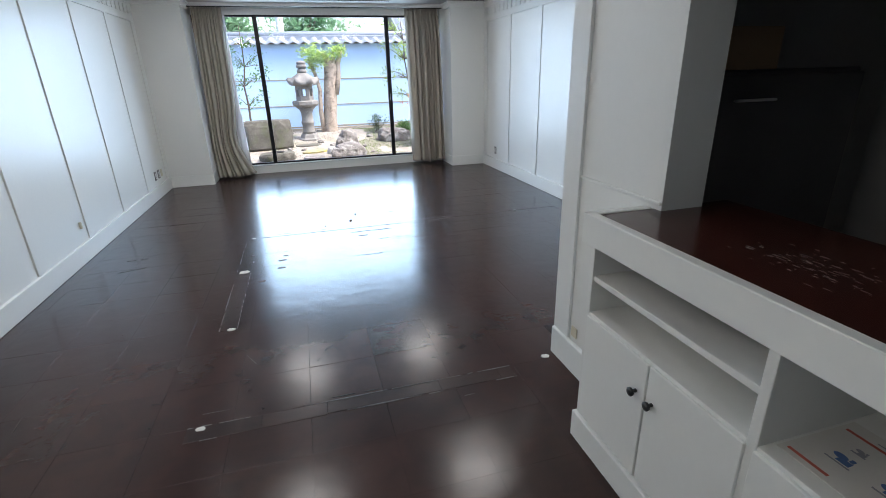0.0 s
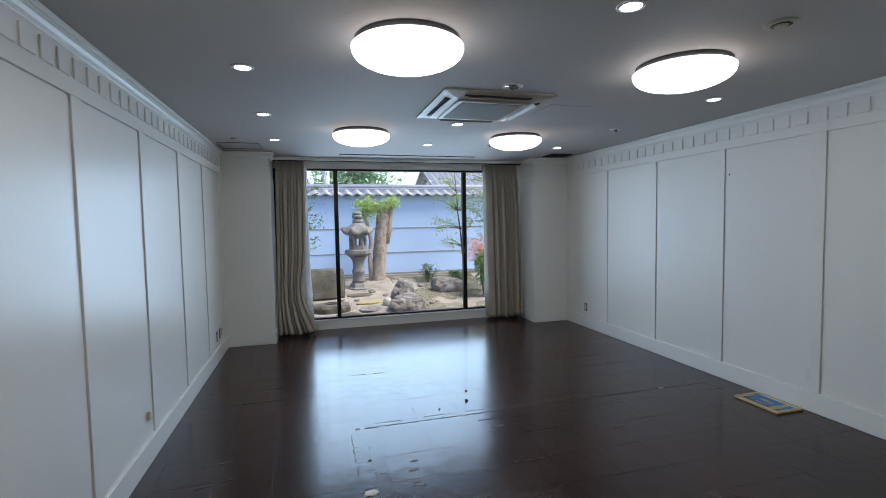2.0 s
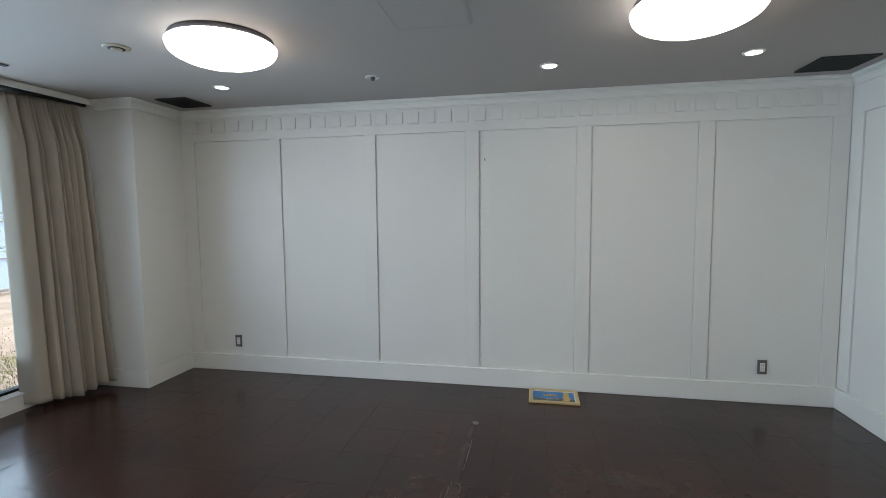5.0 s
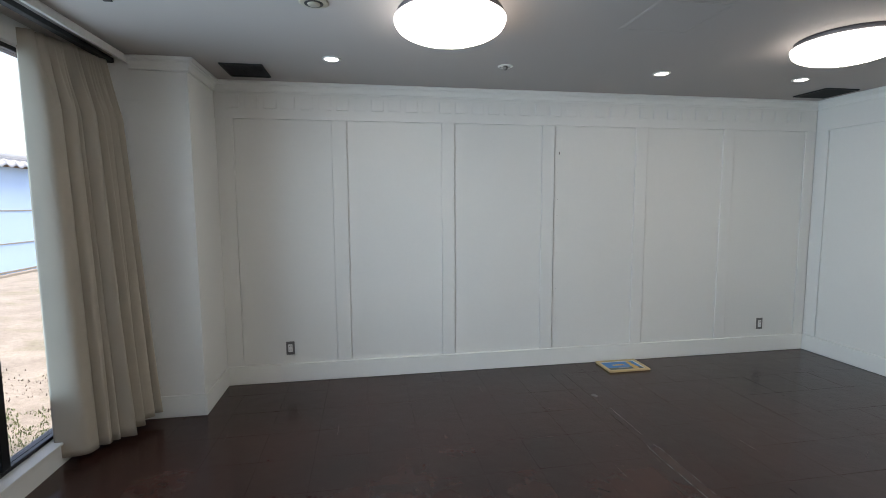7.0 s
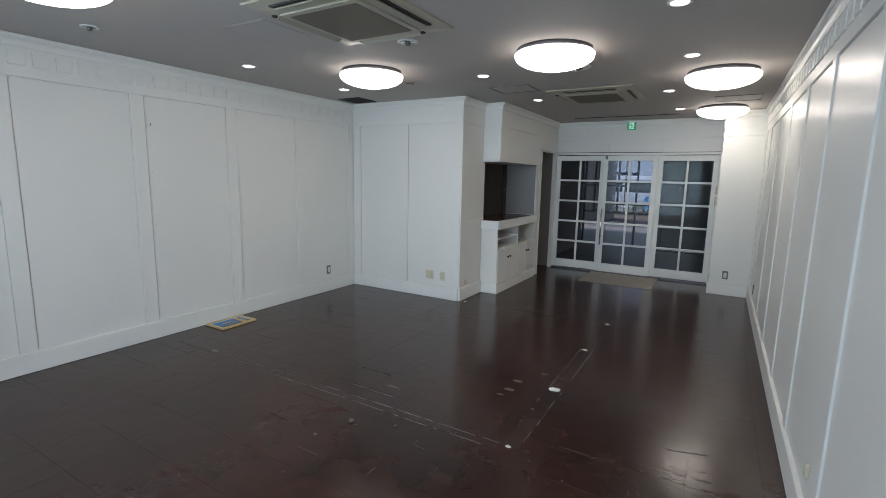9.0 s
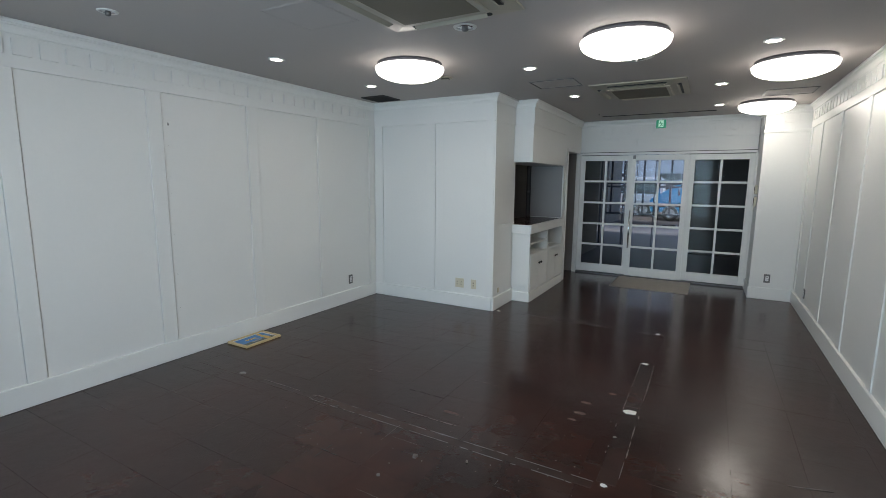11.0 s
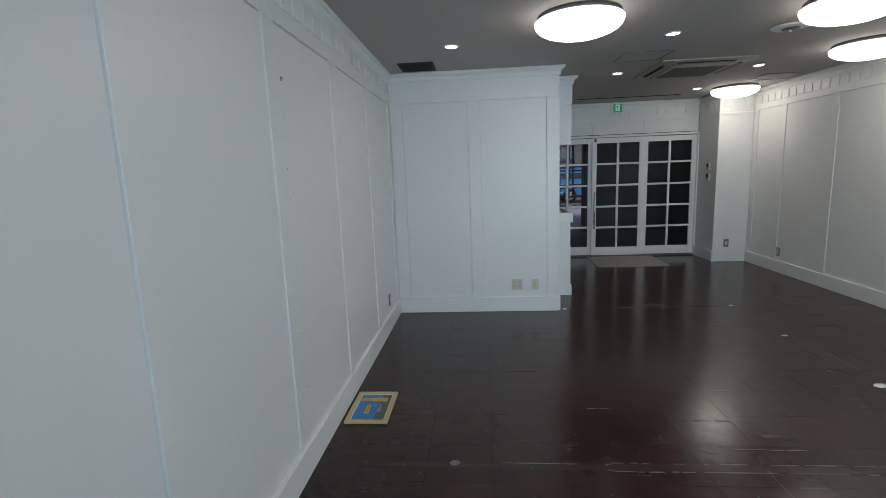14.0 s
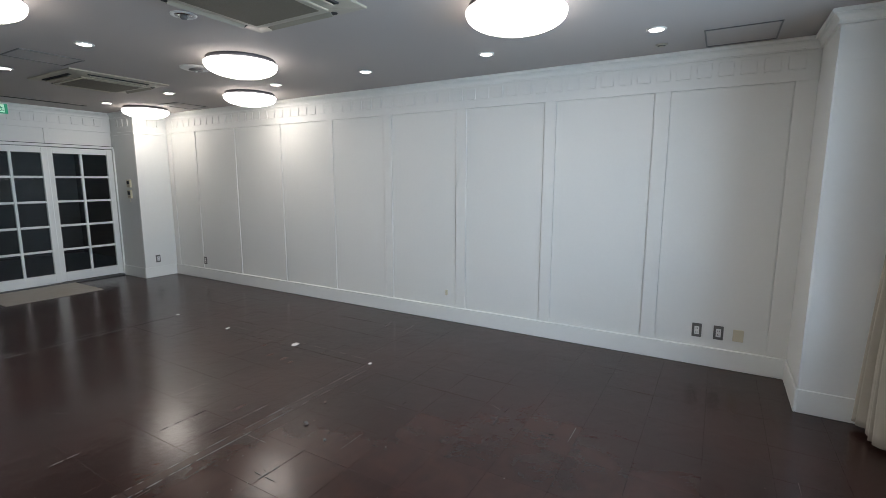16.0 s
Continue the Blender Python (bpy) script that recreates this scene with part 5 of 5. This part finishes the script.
house = thing("neighbour_house", (7.0, 23.0, 0), "neighbouring house with a grey tiled gable roof", "house")
part("wall", B(-2.2, 4.5, -1.0, 2.4, 0, 3.1), TIMBER, house, "dark timber wall")
rb = bmesh.new()
ev, rg = 3.05, 4.15
for s in (-1, 1):
    vs = [(-2.7, 0.7 + s * 2.3, ev), (5.0, 0.7 + s * 2.3, ev), (5.0, 0.7, rg), (-2.7, 0.7, rg)]
    lo = [rb.verts.new(v) for v in vs]
    hi = [rb.verts.new((v[0], v[1], v[2] + 0.1)) for v in vs]
    rb.faces.new(lo)
    rb.faces.new(hi)
    for i in range(4):
        rb.faces.new((lo[i], lo[(i + 1) % 4], hi[(i + 1) % 4], hi[i]))
roof = part("roof", rb, KDARK, house, "grey tiled roof")
tbm = bmesh.new()
for i in range(28):
    for j in range(9):
        x, f = -2.6 + i * 0.275, j / 9
        y, z = 0.7 - 2.3 * (1 - f), ev + (rg - ev) * f + 0.11
        v = [tbm.verts.new(p) for p in ((x, y, z + 0.02), (x + 0.13, y, z + 0.07), (x + 0.27, y, z + 0.02), (x + 0.27, y + 0.26, z + 0.13), (x + 0.13, y + 0.26, z + 0.18), (x, y + 0.26, z + 0.13))]
        tbm.faces.new((v[0], v[1], v[4], v[5]))
        tbm.faces.new((v[1], v[2], v[3], v[4]))
part("roof_tiles", tbm, KDARK, roof)["kind"] = "stuff"
part("ridge", tube(bmesh.new(), [(-2.75, 0.7, rg + 0.16), (5.05, 0.7, rg + 0.16)], [0.13, 0.13], 10), KDARK, house, "", True)
part("gable_board", box(bmesh.new(), -2.72, -2.66, -1.0, 2.4, 3.05, 3.2), TIMBER, house)
gb = bmesh.new()
g_ = [gb.verts.new(p) for p in ((-2.25, -1.0, 3.0), (-2.25, 2.4, 3.0), (-2.25, 0.7, 4.05), (-2.2, -1.0, 3.0), (-2.2, 2.4, 3.0), (-2.2, 0.7, 4.05))]
for f in ((0, 1, 2), (5, 4, 3), (0, 3, 4, 1), (1, 4, 5, 2), (2, 5, 3, 0)):
    gb.faces.new([g_[k] for k in f])
part("gable_wall", gb, FACADE, house, "pale gable wall")

# ---- porch and street beyond the entrance doors ----
struct("pavement", B(-7, 7, -12.0, -1.29, -0.14, -0.02), PORCH, "dark grey tiled porch floor", "pavement")
struct("road", B(-400, 400, -500, -12.0, -0.2, -0.06), ASPHALT, "grey asphalt road before the building", "road")
struct("wall_porch_left", B(1.35, 1.5, -4.7, -1.29, -0.1, 2.7), PORCHWALL, "porch side wall, its shade put into dark grey")
struct("wall_porch_right", B(-2.6, -2.45, -4.7, -1.45, -0.1, 2.7), PORCHWALL, "porch side wall, its shade put into dark grey")
struct("wall_porch_front", B(-2.45, -0.44, -4.78, -4.68, -0.1, 2.7), PORCHWALL, "wall beside the porch opening, coloured dark for shade")
struct("porch_ceiling", B(-6, 6, -9.5, -1.29, 2.55, 2.7), CANOPY, "canopy soffit over the porch, coloured dark for shade", "ceiling")
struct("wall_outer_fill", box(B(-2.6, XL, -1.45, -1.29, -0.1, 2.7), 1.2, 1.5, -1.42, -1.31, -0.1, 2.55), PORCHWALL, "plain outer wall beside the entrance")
fr = thing("porch_screen", (0.4, -4.7, 0), "blue-grey metal screen frame at the porch opening", "screen")
for x in (-0.9, -0.62, -0.3, -0.05, 0.12, 0.38, 0.66, 0.9):
    part("post", B(x - 0.022, x + 0.022, -0.03, 0.03, -0.02 if x in (-0.9, -0.3, 0.38, 0.9) else 0.84, 2.55, bev=0.004), STEELBLUE, fr)
for z in (0.82, 1.45, 2.05, 2.35):
    part("transom", B(-0.9, 0.9, -0.02, 0.02, z, z + 0.045, bev=0.004), STEELBLUE, fr)
aw = thing("awning", (0.4, -5.6, 2.3), "white scalloped awning edge over the porch", "awning")
bm = bmesh.new()
top_, bot = [], []
for i in range(61):
    x = -2.9 + 3.9 * i / 60
    top_.append(bm.verts.new((x, 0, 0.25)))
    bot.append(bm.verts.new((x, -0.03, 0.02 + 0.03 * abs(math.sin(i * 0.55)))))
for i in range(60):
    bm.faces.new((top_[i], top_[i + 1], bot[i + 1], bot[i]))
part("valance", bm, VANPAINT, aw)


def van(loc, rot, material, label, L=4.6, H=1.9):
    t = thing("parked_van", loc, label, "van")
    t.rotation_euler = (0, 0, rot)
    bm = bmesh.new()
    side = [(-L / 2, 0.35), (L / 2 - 0.05, 0.35), (L / 2, 0.9), (L / 2 - 0.35, 1.1), (L / 2 - 0.95, H - 0.05), (L / 2 - 1.2, H), (-L / 2 + 0.15, H), (-L / 2, H - 0.3)]
    a = [bm.verts.new((x, -0.8, z)) for x, z in side]
    b = [bm.verts.new((x, 0.8, z)) for x, z in side]
    bm.faces.new(a)
    bm.faces.new(list(reversed(b)))
    for i in range(len(side)):
        bm.faces.new((a[i], b[i], b[(i + 1) % len(side)], a[(i + 1) % len(side)]))
    bmesh.ops.bevel(bm, geom=list(bm.edges), offset=0.05, segments=2, affect="EDGES")
    part("body", bm, material, t)
    for s in (-1, 1):
        for x0, x1 in ((-L / 2 + 0.25, -0.75), (-0.65, 0.4), (0.5, L / 2 - 1.1)):
            part("side_window", B(x0, x1, *sorted((s * 0.795, s * 0.808)), 1.08, H - 0.2, bev=0.004), DARKPANE, t)
        for x in (-L / 2 + 0.8, L / 2 - 0.85):
            w = part("wheel", lathe(bmesh.new(), [(0.2, -0.09), (0.3, -0.1), (0.32, -0.06), (0.32, 0.06), (0.3, 0.1), (0.2, 0.09)], 24), RUBBER, t, "", True)
            w.matrix_basis = pose(x, s * 0.74, 0.31, 90)
            part("rim", lathe(bmesh.new(), [(0.19, -0.095), (0.19, 0.095)], 20), CHROME, w, "pale wheel rim")
    return t


van((3.3, -18.5, -0.06), 0, VANPAINT, "white van parked across the street")
van((-0.8, -16.0, -0.06), 0, BLUEPAINT, "blue car parked across the street", 4.2, 1.55)


def facade(loc, w, h, material, label, floors):
    t = thing("street_building", loc, label, "building", "buildings across the street")
    part("wall", B(-w / 2, w / 2, -3, 0, 0, h), material, t)
    part("roof", B(-w / 2 - 0.2, w / 2 + 0.2, -3.2, 0.2, h, h + 0.25, bev=0.03), KDARK, t)
    n = max(2, int(w / 2.2))
    for f in range(floors):
        for i in range(n):
            x = -w / 2 + w * (i + 0.5) / n
            wd = part("window", B(x - 0.65, x + 0.65, -0.02, 0.03, 0.9 + f * 2.9, 2.2 + f * 2.9, bev=0.01), STEELBLUE, t)
            part("pane", B(x - 0.58, x + 0.58, 0.03, 0.04, 0.97 + f * 2.9, 2.13 + f * 2.9), DARKPANE, wd)


facade((2.6, -26, -0.06), 5.0, 6.2, FACADE3, "pale two-storey building across the street", 2)
facade((-5.2, -27, -0.06), 10, 6.8, FACADE2, "tan two-storey building across the street", 2)
facade((6.3, -11.6, -0.06), 7.8, 6.5, PORCHWALL, "dark two-storey building beside the porch", 2)

struct("ground_beside", B(-400, 400, -12.0, 8.62, -0.3, -0.205), SOIL, "bare soil around and under the building", "ground")

# outer shell that closes the building
struct("roof_slab", B(-2.6, 3.4, -1.3, 8.7, ZC + 0.155, ZC + 0.4), FACADE, "plain flat roof slab of the building", "roof")

# ---- floor boards, patches and grit ----
TX, TY = 0.36, 0.3335
rf = random.Random(11)
TILE = mesh_of("floor_board", B(-TX / 2 + 0.0002, TX / 2 - 0.0002, -TY / 2 + 0.0002, TY / 2 - 0.0002, -0.008, 0.0, bev=0.0007), FLOOR)
near, rest = [], bmesh.new()
nx0, ny0 = -1.24 - 3 * TX, 0.27 - 5 * TY
for j in range(0, 31):
    for i in range(0, 16):
        x, y = nx0 + (i + 0.5) * TX, ny0 + (j + 0.5) * TY
        if y > 8.5 or y < -1.28:
            continue
        near_one = 1.55 < y < 8.05 and -2.1 < x < 2.6 + TX
        if near_one:
            near.append(pose(x, y, 0.0, rf.gauss(0, 0.11), rf.gauss(0, 0.10), 0))
        else:
            box(rest, x - TX / 2 + 0.00025, x + TX / 2 - 0.00025, y - TY / 2 + 0.00025, y + TY / 2 - 0.00025, -0.008, rf.uniform(-0.0001, 0.0001))
copies(floor, TILE, "floor_board", near)
part("floor_boards", rest, FLOOR, floor)["kind"] = "stuff"


BARE = mat("bare_brown_wood", (0.085, 0.048, 0.038), 0.55, var=0.35, scale=18, bump=0.2)
SCUFF = mat("worn_pale_edge", (0.11, 0.098, 0.093), 0.5, var=0.5, scale=20, bump=0.2)
SEAM = mat("open_dark_seam", (0.008, 0.006, 0.006), 0.8, var=0.3)


def worn_line(x0, y0, x1, y1, seed, cover=0.7, width=0.004, material=None):
    """A broken line of worn finish: dashes of uneven length and width."""
    r = random.Random(seed)
    L = math.hypot(x1 - x0, y1 - y0)
    turn = math.degrees(math.atan2(y1 - y0, x1 - x0))
    a = 0.0
    while a < L - 0.02:
        d = min(L - a, r.choice((r.uniform(0.02, 0.08), r.uniform(0.08, 0.45))))
        if r.random() < cover:
            w0, w1, w2 = width * r.uniform(0.15, 0.5), width * r.uniform(0.5, 1.2), width * r.uniform(0.15, 0.5)
            o = r.uniform(-0.003, 0.003)
            bm = bmesh.new()
            lo = [(0, -w0), (d * 0.45, -w1), (d, -w2), (d, w2), (d * 0.55, w1), (0, w0)]
            b_ = [bm.verts.new((p, q + o, 0.0)) for p, q in lo]
            t_ = [bm.verts.new((p, q * 0.7 + o, 0.0026)) for p, q in lo]
            for i in range(6):
                bm.faces.new((b_[i], b_[(i + 1) % 6], t_[(i + 1) % 6], t_[i]))
            bm.faces.new(t_)
            ob = part("worn_edge", bm, material or SCUFF, floor)
            ob.matrix_basis = pose(x0 + (x1 - x0) * a / L, y0 + (y1 - y0) * a / L, 0, 0, 0, turn)
        a += d + r.uniform(0.005, 0.05)


def chase(x0, x1, y0, y1, seed, cover=0.75, strip=True):
    """A filled chase in the floor: lengths of dark filler between two worn edges."""
    r = random.Random(seed)
    lengthwise_x = (x1 - x0) > (y1 - y0)
    L = (x1 - x0) if lengthwise_x else (y1 - y0)
    a = 0.0
    while strip and a < L:
        d = min(L - a, r.uniform(0.25, 0.6))
        lo, hi = r.uniform(0, 0.01), r.uniform(0, 0.01)
        if lengthwise_x:
            b = B(x0 + a + 0.001, x0 + a + d - 0.001, y0 + lo, y1 - hi, -0.004, 0.0014, bev=0.001)
        else:
            b = B(x0 + lo, x1 - hi, y0 + a + 0.001, y0 + a + d - 0.001, -0.004, 0.0014, bev=0.001)
        part("filler_strip", b, PATCH, floor)
        a += d
    if lengthwise_x:
        worn_line(x0, y0, x1, y0, seed * 3 + 1, cover)
        worn_line(x0, y1, x1, y1, seed * 3 + 2, cover)
    else:
        worn_line(x0, y0, x0, y1, seed * 3 + 1, cover)
        worn_line(x1, y0, x1, y1, seed * 3 + 2, cover)


chase(-0.60, 1.38, 4.765, 4.835, 1, 0.6)
chase(1.38, 2.72, 4.775, 4.825, 2, 0.35)
chase(-0.715, -0.605, 2.86, 4.75, 3, 0.65)
chase(-0.72, 0.9, 1.84, 1.94, 4, 0.5)
worn_line(0.3, 4.63, 0.72, 4.63, 31, 0.8)
worn_line(-0.55, 4.70, 0.2, 4.71, 32, 0.35)
worn_line(0.5, 4.90, 1.15, 4.90, 33, 0.4)
worn_line(-0.49, 2.9, -0.49, 3.3, 34, 0.6, 0.003)
worn_line(-0.51, 4.2, -0.51, 4.75, 35, 0.4, 0.003)
worn_line(-1.5, 4.28, -1.7, 4.22, 36, 1.0, 0.005)
worn_line(-1.55, 4.52, -1.72, 4.5, 37, 1.0, 0.007)
worn_line(1.24, 4.185, 1.38, 4.187, 38, 1.0, 0.004)
worn_line(0.3, 3.94, 0.62, 3.93, 39, 0.6, 0.003)
worn_line(0.74, 5.27, 0.9, 5.27, 40, 1.0, 0.004, SEAM)
worn_line(0.84, 5.2, 0.84, 5.36, 41, 1.0, 0.004, SEAM)
worn_line(0.56, 4.33, 0.86, 4.33, 42, 1.0, 0.003, SEAM)
worn_line(-0.1, 1.96, 0.2, 1.96, 43, 0.9, 0.006, SEAM)
worn_line(-0.24, 5.44, 0.48, 5.44, 44, 0.5, 0.003, SEAM)
worn_line(-0.6, 6.1, -0.25, 6.1, 45, 0.6, 0.003, SEAM)


def chip(x, y, rx, ry, material, label, h=0.004, seed=0, n=6):
    r = random.Random(seed)
    bm = bmesh.new()
    ring = [(x + rx * r.uniform(0.65, 1.1) * math.cos(2 * math.pi * i / n), y + ry * r.uniform(0.65, 1.1) * math.sin(2 * math.pi * i / n)) for i in range(n)]
    lo = [bm.verts.new((*p, 0.0)) for p in ring]
    hi = [bm.verts.new((x + (p[0] - x) * 0.85, y + (p[1] - y) * 0.85, h)) for p in ring]
    for i in range(n):
        bm.faces.new((lo[i], lo[(i + 1) % n], hi[(i + 1) % n], hi[i]))
    bm.faces.new(hi)
    bm.faces.new(list(reversed(lo)))
    t = thing("floor_chip", (0, 0, 0), label, "chip", "floor chips")
    part("flake", bm, material, t)


chip(-0.651, 3.86, 0.062, 0.045, CHIP, "white chip of filler lying on floor", 0.007, 1, 5)
chip(-0.64, 2.866, 0.03, 0.02, CHIP, "small pale chip in the floor chase", 0.005, 2)
chip(-0.66, 1.92, 0.035, 0.02, CHIP, "pale filler chip at the chase's corner", 0.005, 3)
chip(-0.652, 4.772, 0.022, 0.018, CHIP, "small pale chip in the floor chase", 0.005, 4)
chip(0.34, 5.054, 0.02, 0.018, DEBRIS, "small pebble of grit on floor", 0.014, 5)
chip(0.42, 5.3, 0.012, 0.01, DEBRIS, "small pebble of grit on floor", 0.01, 6)
chip(0.06, 4.95, 0.01, 0.012, DEBRIS, "small pebble of grit on floor", 0.01, 7)
chip(-0.62, 4.25, 0.015, 0.012, DEBRIS, "small flake of grit on floor", 0.006, 8)
chip(2.21, 4.78, 0.035, 0.03, GREYPLATE, "grey floor outlet cap in the chase", 0.004, 9)
chip(1.13, 1.96, 0.03, 0.02, CHIP, "small pale chip by the column's foot", 0.004, 10)
chip(-0.36, 4.045, 0.055, 0.024, BARE, "thin torn flake of floor finish", 0.0016, 11)
chip(-0.36, 3.87, 0.05, 0.022, BARE, "thin torn flake of floor finish", 0.0016, 12)
chip(-0.5, 3.62, 0.04, 0.02, BARE, "thin torn flake of floor finish", 0.0016, 13)
chip(0.42, 4.49, 0.075, 0.018, BARE, "long torn flake of floor finish", 0.0014, 14)
chip(-0.33, 4.16, 0.03, 0.018, BARE, "thin torn flake of floor finish", 0.0016, 15)
bm = bmesh.new()
for i in range(140):
    x, y = rf.uniform(-1.6, 2.4), rf.choice((rf.uniform(2, 8), rf.gauss(4.95, 0.12), rf.gauss(4.9, 0.35), rf.gauss(4.4, 0.5)))
    r = rf.uniform(0.0015, 0.005)
    lathe(bm, [(r, 0.0), (r * 0.9, r * 0.7), (r * 0.3, r)], 5, x, y, rf.random() * 3)
tagged(new("floor_grit", mesh_of("floor_grit", bm, DEBRIS)), "scattered fine grit on the floor", "grit", "", "stuff")
bm = bmesh.new()
for i in range(60):
    x, y = rf.uniform(-1.8, 2.6), rf.uniform(1.0, 7.8)
    L, a, w = rf.uniform(0.03, 0.22), rf.choice((0, 0, 90, rf.uniform(0, 180))), rf.uniform(0.0008, 0.002)
    c, s = math.cos(radians(a)), math.sin(radians(a))
    vs = [bm.verts.new((x + p * c - q * s, y + p * s + q * c, 0.0016)) for p, q in ((-L / 2, -w), (L / 2, -w * 0.3), (L / 2, w * 0.3), (-L / 2, w))]
    bm.faces.new(vs)
tagged(new("floor_scratches", mesh_of("floor_scratches", bm, SCUFF)), "fine pale scratches in the floor finish", "scratches", "", "stuff")
